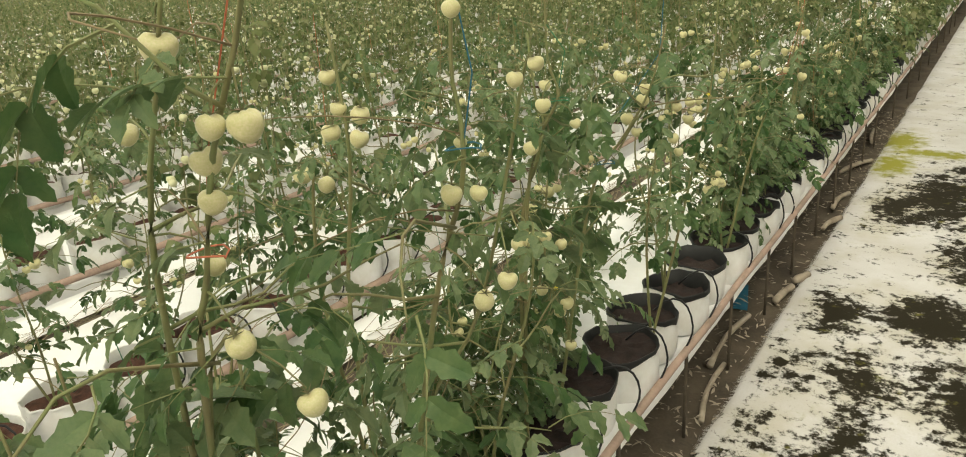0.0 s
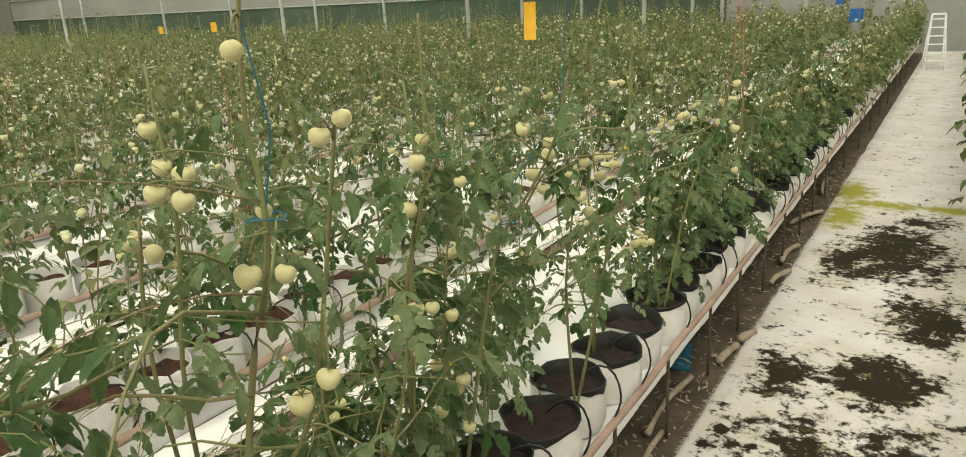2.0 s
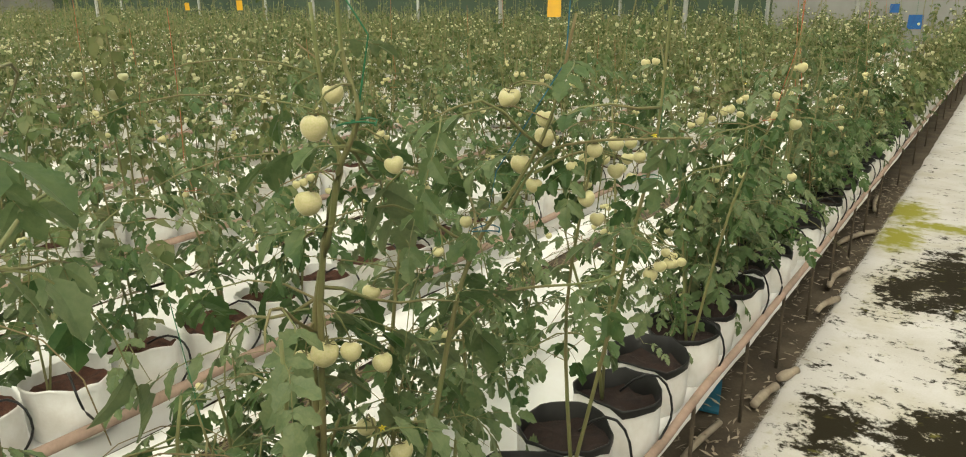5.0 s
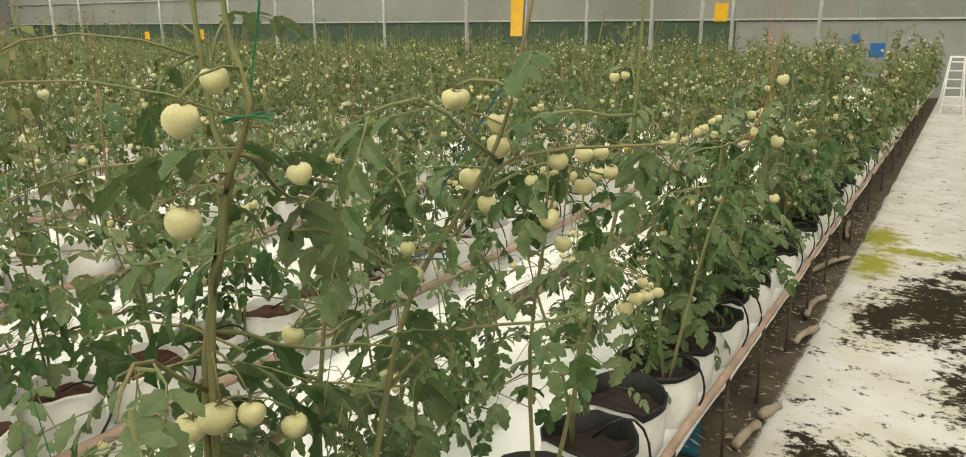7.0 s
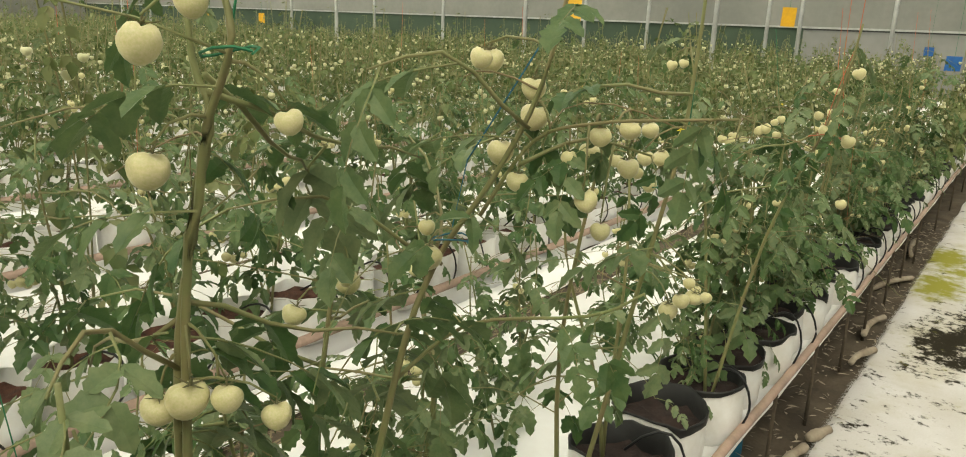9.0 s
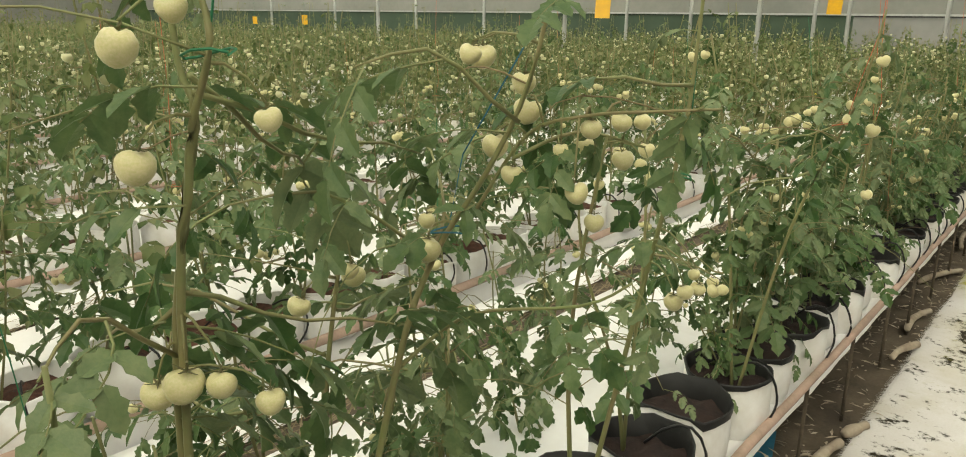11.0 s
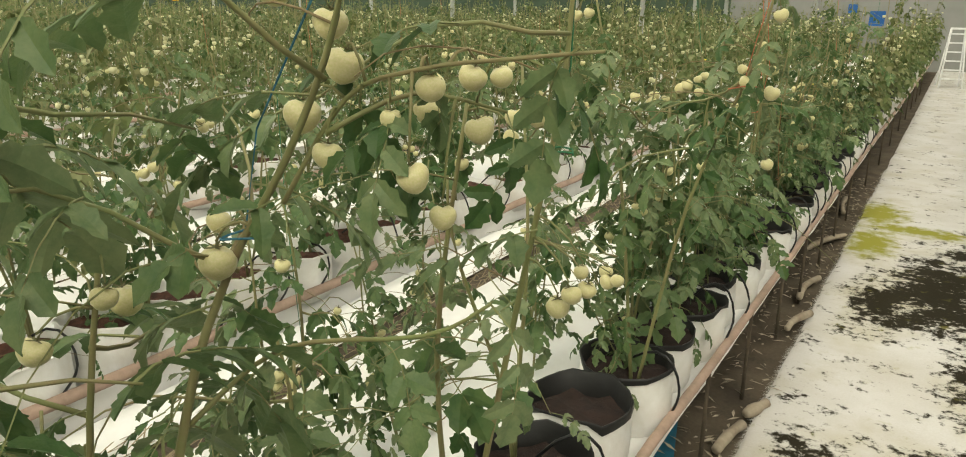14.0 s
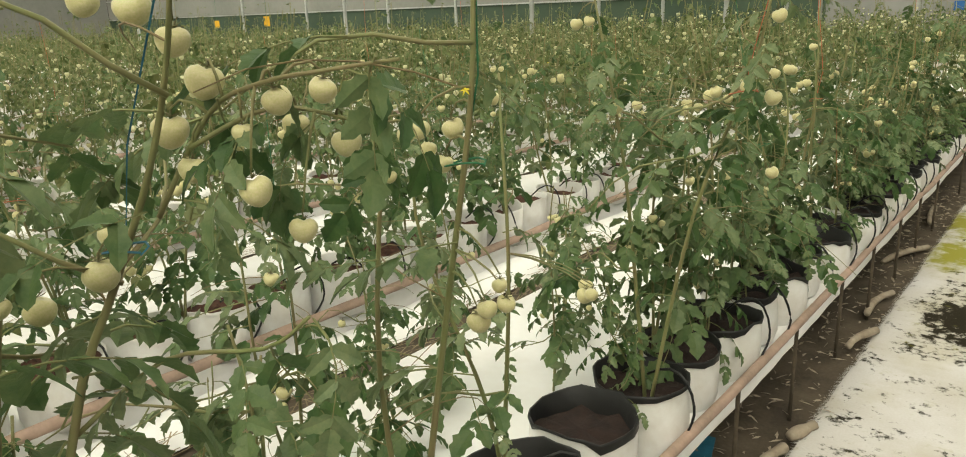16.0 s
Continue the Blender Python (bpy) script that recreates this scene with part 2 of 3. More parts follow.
for i in range(3200):
    y = R.uniform(1.8, 10)
    x = 0.012 * noise.noise((0, y * 2.3, 5)) + 0.006 * noise.noise((3, y * 9, 5))
    ln, a = R.uniform(0.006, 0.028), R.uniform(-0.8, 0.8)
    d = Vector((-math.cos(a), math.sin(a), 0)) * ln
    g.add([(x + 0.004, y - 0.0012, -0.004), (x + 0.004, y + 0.0012, -0.004), (x + d.x, y + d.y, -0.012)], [(0, 1, 2)])
fr = part("fringe", g.mesh("fringe", COVER), path_mat, label="frayed white threads")
fr["kind"] = "stuff"

# walls, roof
def wall(name, x0, y0, z0, x1, y1, z1, mat, label):
    s = Shape()
    s.box(x0, y0, z0, x1, y1, z1)
    return structure(name, s.mesh(name, mat), label, "wall")

wall("wall_north_net", -43.9, END_Y, -0.06, -5.2, END_Y + 0.06, 1.9, NET, "dark green shade net along the foot of the end wall")
wall("wall_north_sheet", -5.2, END_Y, -0.06, 6.9, END_Y + 0.06, 1.86, GREY, "grey sheet along the foot of the end wall")
wall("wall_north_film", -43.9, END_Y + 0.01, 1.9, 6.9, END_Y + 0.07, 4.6, PALEFILM, "hazy translucent film of the end wall")
wall("wall_west", LEFT_X, BACK_Y, -0.06, LEFT_X + 0.06, END_Y, 4.6, PALEFILM, "hazy film side wall")
wall("wall_east", RIGHT_X - 0.06, BACK_Y, -0.06, RIGHT_X, END_Y, 4.6, PALEFILM, "hazy film side wall")
wall("wall_south", LEFT_X, BACK_Y - 0.06, -0.06, RIGHT_X, BACK_Y, 4.6, PALEFILM, "hazy film wall behind")
for k, z in enumerate((1.9, 2.9)):
    s = Shape()
    s.box(-43.9, END_Y - 0.05, z, 6.9, END_Y - 0.004, z + 0.05)
    structure("trim_%d" % (k + 1), s.mesh("trim", METAL), "galvanised clamping rail across the end wall", "rail")
roofmat = material("roof_film", (0.85, 0.85, 0.84), 0.5, through_light=0.7, bump=0)
s = Shape()
s.box(LEFT_X, BACK_Y, 4.6, RIGHT_X, END_Y + 0.1, 4.61)
roof = structure("ceiling", s.mesh("ceiling", roofmat), "milky translucent polythene film roof", "roof")
roof.visible_shadow = False
for x, y in ((-28.2, 22), (-19.5, 22), (-15.9, 21.5), (-8.4, 15), (-10.9, 22), (-8.9, 22), (-4.6, 15.5), (-5.6, 22), (-4.8, 22), (-2.7, 22), (-24, 22), (-34, 22), (-22, 14), (-14.5, 15.5)):
    s = Shape()
    s.tube([(0, 0, -0.05), (0, 0, 4.6)], 0.045 if y < 20 else 0.05, 10)
    s.tube([(0, 0, -0.03), (0, 0, 0.08)], 0.075, 10)
    thing("support_post", "slender galvanised steel greenhouse post standing in the crop", "post", "greenhouse posts", (x, y, 0), s.mesh("support_post", METAL, True))

# ---- beds ----
def bed(k, x, sign):
    """One long film-covered bed; x is its front rail, sign the side on which it lies."""
    y0, y1 = -4.0, 23.2
    b = thing("growing_bed", "long low bed under white film with brown front rail", "bed", "growing beds", (x, y0, 0))
    s = Shape()
    ys = [0.12 * i for i in range(int((y1 - y0) / 0.12) + 1)]
    prof = [-0.045, -0.05, -0.09, -0.2, -0.4, -0.65, -0.9, -1.1, -1.15]
    vs = []
    for y in ys:
        for i, px in enumerate(prof):
            z = BED_Z + 0.018 * noise.noise((px * 3 + k * 9, y * 1.7, 1)) + 0.008 * noise.noise((px * 9, y * 7, k))
            if i == 0 or i == len(prof) - 1:
                z -= 0.09
            vs.append((px * sign, y, z))
    w = len(prof)
    fs = [(i * w + j, i * w + j + 1, (i + 1) * w + j + 1, (i + 1) * w + j) for i in range(len(ys) - 1) for j in range(w - 1)]
    s.add(vs, fs)
    part("film", s.mesh("film", FILM, True), b, label="white reflective film, slightly creased")
    s = Shape()
    s.box(*( (-1.1, 0, 0.2, -0.07, y1 - y0, BED_Z - 0.05) if sign > 0 else (0.07, 0, 0.2, 1.1, y1 - y0, BED_Z - 0.05)))
    part("tray", s.mesh("tray", SOIL), b)
    s = Shape()
    pts = [(0.012 * noise.noise((k, 0.7 * i, 3)), 0.4 * i, RAIL_Z - 0.02 + 0.012 * noise.noise((k, 0.9 * i, 8))) for i in range(int((y1 - y0) / 0.4) + 1)]
    s.tube(pts, 0.016 if k == 0 else 0.021, 8)
    part("rail", s.mesh("rail", RAIL, True), b, label="weathered pinkish-brown rail")
    # narrow ledge of film in front of the rail and straw gutter
    if k > 0:
        s = Shape()
        vs = []
        for y in ys:
            for i, px in enumerate((0.05, 0.1, 0.2, 0.24)):
                vs.append((px, y, BED_Z - (0.07 if i in (0, 3) else 0) + 0.012 * noise.noise((px * 5, y * 2, k + 20))))
        s.add(vs, [(i * 4 + j, i * 4 + j + 1, (i + 1) * 4 + j + 1, (i + 1) * 4 + j) for i in range(len(ys) - 1) for j in range(3)])
        part("ledge", s.mesh("ledge", FILM, True), b)
        s = Shape()
        s.box(0.23, 0, 0.12, 0.43, y1 - y0, 0.22)
        part("gutter", s.mesh("gutter", SOIL), b, label="dark soil gutter")
        if k < 5:
            s = Shape()
            for i in range(1500):
                y, px = R.uniform(3, 14), R.uniform(0.2, 0.46)
                a, ln = R.gauss(1.57, 0.45), R.uniform(0.06, 0.22)
                z = 0.225 + R.uniform(0, 0.07)
                d = Vector((math.cos(a), math.sin(a), R.uniform(-0.12, 0.12))) * ln
                q = Vector((-math.sin(a), math.cos(a), 0)) * 0.0022
                p = Vector((px, y, z))
                s.add([p - q, p + q, p + d + q, p + d - q], [(0, 1, 2, 3)])
            st = part("straw", s.mesh("straw", STRAW), b, label="loose dry straw and stalks")
            st["kind"] = "stuff"
    s = Shape()
    s.tube([(0, 0, -0.06), (0, 0, RAIL_Z - 0.03)], 0.008, 6)
    me = s.mesh("post", SOIL, True)
    if k == 0:
        for i in range(22):
            part("post", me, b, Matrix.Translation((0, 6.9 + i * 1.25 - (i * 1.25 > 16) * 21.9, 0)))
    return b


BEDS = 26
for k in range(BEDS):
    bed(k, RAIL_X - ROW_STEP * k, 1)
bed(0, 1.2, -1)

# ---- grow bags ----
def bag_meshes(seed, soil):
    r = random.Random(seed)
    N = 22
    side, inner, top = Shape(), Shape(), Shape()
    prof = [(0.92, 0.0), (1.0, 0.03), (1.01, 0.08), (1.0, 0.14), (0.985, 0.18), (1.0, 0.192)]
    wob = [0.006 * r.uniform(-1, 1) for _ in range(N)]
    rimz = [0.008 * math.sin(2 * math.pi * j / N * 2 + r.uniform(0, .3) + seed) + 0.006 * r.uniform(-1, 1) for j in range(N)]
    rad = 0.138
    vs = [((rad * a + wob[j] * (0.3 + h * 4)) * math.cos(2 * math.pi * j / N), (rad * a + wob[j] * (0.3 + h * 4)) * math.sin(2 * math.pi * j / N), h + (rimz[j] if i >= 4 else 0)) for i, (a, h) in enumerate(prof) for j in range(N)]
    side.add(vs, [(i * N + j, i * N + (j + 1) % N, (i + 1) * N + (j + 1) % N, (i + 1) * N + j) for i in range(len(prof) - 1) for j in range(N)])
    pr = [(1.012, 0.178), (1.016, 0.188), (1.008, 0.196), (0.97, 0.193), (0.94, 0.08)]
    vs = [((rad * a + wob[j]) * math.cos(2 * math.pi * j / N), (rad * a + wob[j]) * math.sin(2 * math.pi * j / N), h + (rimz[j] * (2.2 if i == 0 else 1) if i < 4 else 0)) for i, (a, h) in enumerate(pr) for j in range(N)]
    inner.add(vs, [(i * N + j, i * N + (j + 1) % N, (i + 1) * N + (j + 1) % N, (i + 1) * N + j) for i in range(4) for j in range(N)])
    vs = [(0, 0, soil + 0.012)]
    for q in (0.35, 0.7, 0.96):
        vs += [(rad * q * math.cos(2 * math.pi * j / N), rad * q * math.sin(2 * math.pi * j / N), soil + 0.012 * r.uniform(-1, 1)) for j in range(N)]
    fs = [(0, 1 + j, 1 + (j + 1) % N) for j in range(N)]
    fs += [(1 + i * N + j, 1 + (i + 1) * N + j, 1 + (i + 1) * N + (j + 1) % N, 1 + i * N + (j + 1) % N) for i in range(2) for j in range(N)]
    top.add(vs, fs)
    return side, inner, top


BAGS = []
for v in range(6):
    a, b_, c = bag_meshes(v, 0.085 + 0.014 * (v % 3))
    BAGS.append((a.mesh("bag_side", BAGWHITE, True), b_.mesh("bag_lining", BAGBLACK, True), c.mesh("substrate", COCO, True), c.mesh("substrate_dry", COCORED, True), b_.mesh("bag_hem", BAGWHITE, True)))


def hose_mesh(seed):
    r = random.Random(seed)
    s = Shape()
    h = r.uniform(0.05, 0.1)
    side = r.uniform(-0.09, 0.09)
    pts = []
    for i in range(11):
        u = i / 10
        pts.append((0.03 + 0.125 * u + 0.075 * math.sin(math.pi * u), side * math.sin(math.pi * u), 0.2 + h * math.sin(math.pi * min(1, u * 1.6)) * (1 - u) - 0.16 * u * u))
    s.tube(pts, 0.0042, 6)
    return s.mesh("drip_hose", HOSE, True)


HOSES = [hose_mesh(i) for i in range(5)]


def bag(x, y, k):
    v = R.randrange(6)
    b = thing("grow_bag", "white plastic grow bag with black lining, filled with dark coco peat" if k == 0 else "white plastic grow bag filled with reddish-brown coco peat", "grow bag", "grow bags", pose(x, y, BED_Z, R.uniform(-3, 3), R.uniform(-3, 3), R.uniform(0, 360)))
    part("side", BAGS[v][0], b)
    if k == 0:
        part("lining", BAGS[v][1], b, label="black folded lining")
    else:
        part("hem", BAGS[v][4], b)
    part("substrate", BAGS[v][2 if k == 0 else 3], b, Matrix.Translation((0, 0, 0.05)))
    return b


def bag_x(k):
    return RAIL_X - ROW_STEP * k - 0.17


for k, ya, yb in ((0, 0.6, 10.5), (1, 0.8, 8.0), (2, 1.5, 8.0)):
    y, i = ya, 0
    while y < yb:
        bag(bag_x(k) + (0.018 if i % 2 else -0.018) + R.uniform(-0.01, 0.01), y, k)
        if k < 2 and R.random() < 0.85:
            thing("drip_hose", "thin black drip hose looping from the rail into a grow bag", "hose", "drip hoses", pose(bag_x(k), y + R.uniform(-0.03, 0.03), BED_Z, 0, 0, R.uniform(-10, 10)), HOSES[R.randrange(5)])
        y += R.uniform(0.275, 0.31)
        i += 1
# the rest of the bags, too many to tell apart
def far_bags(name, x, ya, yb, soilmat):
    s = Shape()
    a, b_, c = bag_meshes(3, 0.15)
    y = ya
    while y < yb:
        for sh, mt in ((a, 0), (b_, 1), (c, 2)):
            s.add([(px + x, py + y, pz + BED_Z) for px, py, pz in sh.v[:]], sh.f, mt)
        y += 0.27
    ob = new(name, s.mesh(name, [BAGWHITE, BAGBLACK if soilmat is COCO else BAGWHITE, soilmat], True))
    return tagged(ob, "far row of white plastic grow bags on a film-covered bed", "grow bags", kind="stuff")

far_bags("grow_bag_row", bag_x(0), 10.5, 23, COCO)
for k in range(1, 9):
    far_bags("grow_bag_row", bag_x(k), 8.0 if k < 3 else 1.0, 23, COCORED)
far_bags("grow_bag_row", 1.2 + 0.155, 1.0, 23, COCO)

# ---- tomato plants ----
def leaflet(s, base, way, up, length, width, lobes, droop, mat=0):
    """A lobed, folded leaflet: a midrib and two toothed halves."""
    side = way.cross(up).normalized()
    n = lobes
    mid, left, right = [], [], []
    for i in range(n + 1):
        u = i / n
        c = base + way * (length * u) - up * (droop * length * u * u)
        wd = width * (math.sin(math.pi * min(1, u * 0.9 + 0.08)) ** 0.8) * (1.0 if i % 2 else 0.7)
        if i == n:
            wd = 0.0
        mid.append(c - up * (0.09 * width))
        left.append(c + side * wd + up * (0.22 * wd))
        right.append(c - side * wd + up * (0.22 * wd))
    m = n + 1
    fs = []
    for i in range(n):
        fs += [(i, i + 1, m + i + 1, m + i), (i + 1, i, 2 * m + i, 2 * m + i + 1)]
    s.add(mid + left + right, fs, mat)


def leaf_shape(r, length, pairs, lobes, stalk=True, broad=1.0):
    """A compound tomato leaf along +x, drooping, with leaflets in pairs and one at the tip."""
    s = Shape()
    bend = r.uniform(0.25, 0.9)
    pt = lambda u: Vector((length * u * (1 - 0.15 * bend * u), 0.03 * math.sin(3 * u + bend), length * (0.12 * u - bend * u * u * 0.75)))
    if stalk:
        s.tube([pt(u) for u in (0, 0.25, 0.5, 0.75, 1)], [0.0026, 0.0022, 0.0018, 0.0014, 0.001], 4, 1)
    for i in range(pairs):
        u = 0.32 + 0.58 * i / max(1, pairs - 1)
        d = (pt(u + 0.05) - pt(u - 0.05)).normalized()
        side = d.cross(Vector((0, 0, 1))).normalized()
        for sg in (1, -1):
            a = r.uniform(0.7, 1.15)
            way = (d * math.cos(a) + side * (sg * math.sin(a)) + Vector((0, 0, r.uniform(-0.45, 0.1)))).normalized()
            up = side.cross(d)
            up = (up if up.z > 0 else -up)
            up = (up - way * up.dot(way) + side * r.uniform(-0.3, 0.3)).normalized()
            ln = length * r.uniform(0.26, 0.4) * (1.0 - 0.25 * abs(u - 0.6))
            leaflet(s, pt(u), way, up, ln, ln * r.uniform(0.26, 0.4) * broad, lobes, r.uniform(0.1, 0.5))
    d = (pt(1.0) - pt(0.9)).normalized()
    up = Vector((0, 0, 1)) - d * d.z
    leaflet(s, pt(1.0), d, up.normalized(), length * 0.36, length * 0.14 * broad, lobes + 1, 0.3)
    return s


def fruit_shape(r, segs, rings):
    """A heart-shaped fruit hanging from the origin, one wide, ribbed at the shoulders."""
    s = Shape()
    vs = [(0, 0, -0.1)]
    ribs, ph = r.choice((2, 2, 3, 3, 4)), r.uniform(0, 6)
    for i in range(1, rings):
        th = math.pi * i / rings
        rad = 0.5 * math.sin(th) * (1 + 0.12 * math.cos(th))
        z = -0.44 + 0.44 * math.cos(th) * (0.95 if th < 1.57 else 1.08) - (0.14 * max(0, math.cos(th) - 0.75))
        for k in range(segs):
            a = 2 * math.pi * k / segs
            q = rad * (1 + 0.085 * math.cos(ribs * a + ph) * max(0, math.cos(th) + 0.4))
            vs.append((q * math.cos(a), q * math.sin(a) * 0.94, z + 0.06 * math.cos(ribs * a + ph) * max(0, math.cos(th))))
    vs.append((0, 0, -0.93))
    fs = [(0, 1 + k, 1 + (k + 1) % segs) for k in range(segs)]
    for i in range(rings - 2):
        fs += [(1 + i * segs + k, 1 + (i + 1) * segs + k, 1 + (i + 1) * segs + (k + 1) % segs, 1 + i * segs + (k + 1) % segs) for k in range(segs)]
    last = 1 + (rings - 2) * segs
    fs += [(last + k, len(vs) - 1, last + (k + 1) % segs) for k in range(segs)]
    s.add(vs, fs)
    return s


def calyx_shape():
    s = Shape()
    for k in range(5):
        a = 2 * math.pi * k / 5
        c, d = math.cos(a), math.sin(a)
        s.add([(-0.05 * d, 0.05 * c, -0.03), (0.05 * d, -0.05 * c, -0.03), (0.26 * c, 0.26 * d, 0.02), (0.42 * c, 0.42 * d, 0.1)], [(0, 1, 2), (0, 2, 3), (1, 3, 2)])
    s.tube([(0, 0, -0.05), (0.03, 0, 0.12), (0.1, 0, 0.28)], 0.035, 5)
    return s


LR = random.Random(21)
LEAVES = [leaf_shape(LR, LR.uniform(0.18, 0.27), LR.choice((2, 3, 3)), 6).mesh("leaf", [LEAF, STEM], False) for _ in range(10)]
LEAVES_BROAD = [leaf_shape(LR, LR.uniform(0.24, 0.32), 2, 8, True, 1.2).mesh("leaf", [LEAF, STEM], False) for _ in range(6)]
FRUITS = [fruit_shape(LR, 14, 9).mesh("tomato", FRUIT, True) for _ in range(5)]
CALYXM = calyx_shape().mesh("calyx", CALYX)
LEAF_LO = [leaf_shape(LR, LR.uniform(0.16, 0.25), 2, 2, False) for _ in range(6)]
FRUIT_LO = [fruit_shape(LR, 6, 4) for _ in range(3)]


def stem_line(r, height, lean, wander=0.035):
    pts, n = [], 10
    p1, p2 = r.uniform(0, 6), r.uniform(0, 6)
    for i in range(n + 1):
        u = i / n
        pts.append(Vector((lean[0] * u + wander * math.sin(5 * u + p1) * u, lean[1] * u + wander * math.sin(4 * u + p2) * u, height * u)))
    return pts


def along(pts, u):
    f = min(max(u, 0), 0.999) * (len(pts) - 1)
    i = int(f)
    return pts[i].lerp(pts[i + 1], f - i)


def leaf_pose(p, yaw, tilt, size, roll=0.0):
    return Matrix.Translation(p) @ Euler((roll, tilt, yaw)).to_matrix().to_4x4() @ Matrix.Scale(size, 4)


PLANT = "tomato plant with lobed grey-green leaves and pale unripe fruit"


def fruit_part(parent, p, size, r, detailed):
    f = part("tomato", FRUITS[r.randrange(5)], parent, Matrix.Translation(p) @ Euler((r.uniform(-0.35, 0.35), r.uniform(-0.35, 0.35), r.uniform(0, 6.28))).to_matrix().to_4x4() @ Matrix.Scale(size, 4), "pale cream-green unripe heart-shaped tomato" if detailed else "")
    part("calyx", CALYXM, f)


def smooth_line(points, steps=4):
    """A curve through the given places."""
    p = [Vector(q) for q in points]
    out = []
    for i in range(len(p) - 1):
        a, b, c, d = p[max(i - 1, 0)], p[i], p[i + 1], p[min(i + 2, len(p) - 1)]
        for k in range(steps):
            u = k / steps
            out.append(0.5 * (2 * b + (c - a) * u + (2 * a - 5 * b + 4 * c - d) * u * u + (3 * b - a - 3 * c + d) * u ** 3))
    return out + [p[-1]]


def plant(seed, base, height, fruits=None, leaves=26, cord=None, dense_low=1.0, aim=(math.pi, 1.9), branches=5, ways=(), limbs=(), start=0.08, broad=0, twigs=8, broad_at=(0.2, 0.52)):
    """One staked plant: stems, leaves, fruit trusses, twine. fruits, ways and limbs: fruit, stems and boughs in the world, or chance."""
    r = random.Random(seed)
    b = thing("tomato_plant", PLANT, "tomato plant", "tomato plants", base)
    if ways:
        stems = [smooth_line([Vector(q) - Vector(base) for q in w]) for w in ways]
    else:
        stems = [stem_line(r, height, (r.uniform(-0.05, 0.16), r.uniform(-0.12, 0.12))), stem_line(r, height * r.uniform(0.75, 0.95), (r.uniform(-0.12, 0.2), r.uniform(-0.2, 0.2)))]
        if r.random() < 0.5:
            stems.append(stem_line(r, height * r.uniform(0.55, 0.8), (r.uniform(-0.1, 0.25), r.uniform(-0.28, 0.28))))
    boughs = [smooth_line([Vector(q) - Vector(base) for q in w]) for w in limbs]
    for pts in boughs:
        s = Shape()
        s.tube(pts, [0.0034 * (1 - 0.5 * i / len(pts)) for i in range(len(pts))], 6)
        part("branch", s.mesh("branch", STEM, True), b)
        for q in range(4):
            part("leaf", LEAVES[r.randrange(10)], b, leaf_pose(along(pts, 0.35 + 0.2 * q), r.uniform(0, 6.28), r.uniform(0.2, 0.9), r.uniform(0.3, 0.6), r.uniform(-0.5, 0.5)))
    for i in range(broad):
        pts = stems[i % len(stems)]
        part("leaf", LEAVES_BROAD[r.randrange(6)], b, leaf_pose(along(pts, broad_at[0] + (broad_at[1] - broad_at[0]) * (i + r.random()) / broad), aim[0] + r.uniform(-0.85, 0.85) * aim[1], r.uniform(-0.2, 0.4), r.uniform(0.5, 0.8), r.uniform(-0.4, 0.4)))
    for pts in stems:
        s = Shape()
        s.tube(pts, [0.0062 * (1 - 0.6 * i / len(pts)) for i in range(len(pts))], 6)
        part("stem", s.mesh("stem", STEM, True), b)
    for i in range(leaves):
        pts = stems[i % len(stems)]
        u = (start + (0.98 - start) * (i + r.random()) / leaves) ** (1.0 + 0.25 * dense_low)
        sz = r.uniform(0.75, 1.15) * (1.05 - 0.5 * u) * (0.72 if ways else 1.0)
        part("leaf", LEAVES[r.randrange(10)], b, leaf_pose(along(pts, u), aim[0] + r.uniform(-1.2, 1.2) * aim[1], r.uniform(-0.25, 0.55), sz, r.uniform(-0.4, 0.4)))
    for i in range(branches):
        st = along(stems[i % len(stems)], r.uniform(0.18, 0.8))
        a, ln, rise = aim[0] + r.uniform(-aim[1], aim[1]), r.uniform(0.18, 0.42), r.uniform(-0.12, 0.22)
        bp = [st + Vector((math.cos(a + 0.5 * u * math.sin(7 * a)) * ln * u, math.sin(a + 0.5 * u * math.sin(7 * a)) * ln * u, rise * u - 0.25 * ln * u * u + 0.02 * math.sin(6 * u + a))) for u in (0, 0.2, 0.4, 0.6, 0.8, 1)]
        s = Shape()
        s.tube(bp, [0.0036, 0.0033, 0.003, 0.0026, 0.0021, 0.0014], 5)
        part("branch", s.mesh("branch", STEM, True), b)
        for q in range(2):
            part("leaf", LEAVES[r.randrange(10)], b, leaf_pose(along(bp, 0.5 + 0.49 * q), a + r.uniform(-1.3, 1.3), r.uniform(-0.1, 0.6), r.uniform(0.5, 0.95), r.uniform(-0.5, 0.5)))
    for i in range(twigs):
        st = along(stems[i % len(stems)], r.uniform(0.3, 0.95))
        a, ln, sag = math.pi + r.uniform(-2.0, 2.0), r.uniform(0.15, 0.42), r.uniform(0.1, 0.5)
        turn = r.uniform(-1.2, 1.2)
        tp = [st + Vector((math.cos(a + turn * u) * ln * u, math.sin(a + turn * u) * ln * u, ln * (0.45 * u - sag * 1.6 * u * u))) for u in (0, 0.2, 0.4, 0.6, 0.8, 1)]
        s = Shape()
        s.tube(tp, [0.0015, 0.0014, 0.0013, 0.0012, 0.001, 0.0007], 4)
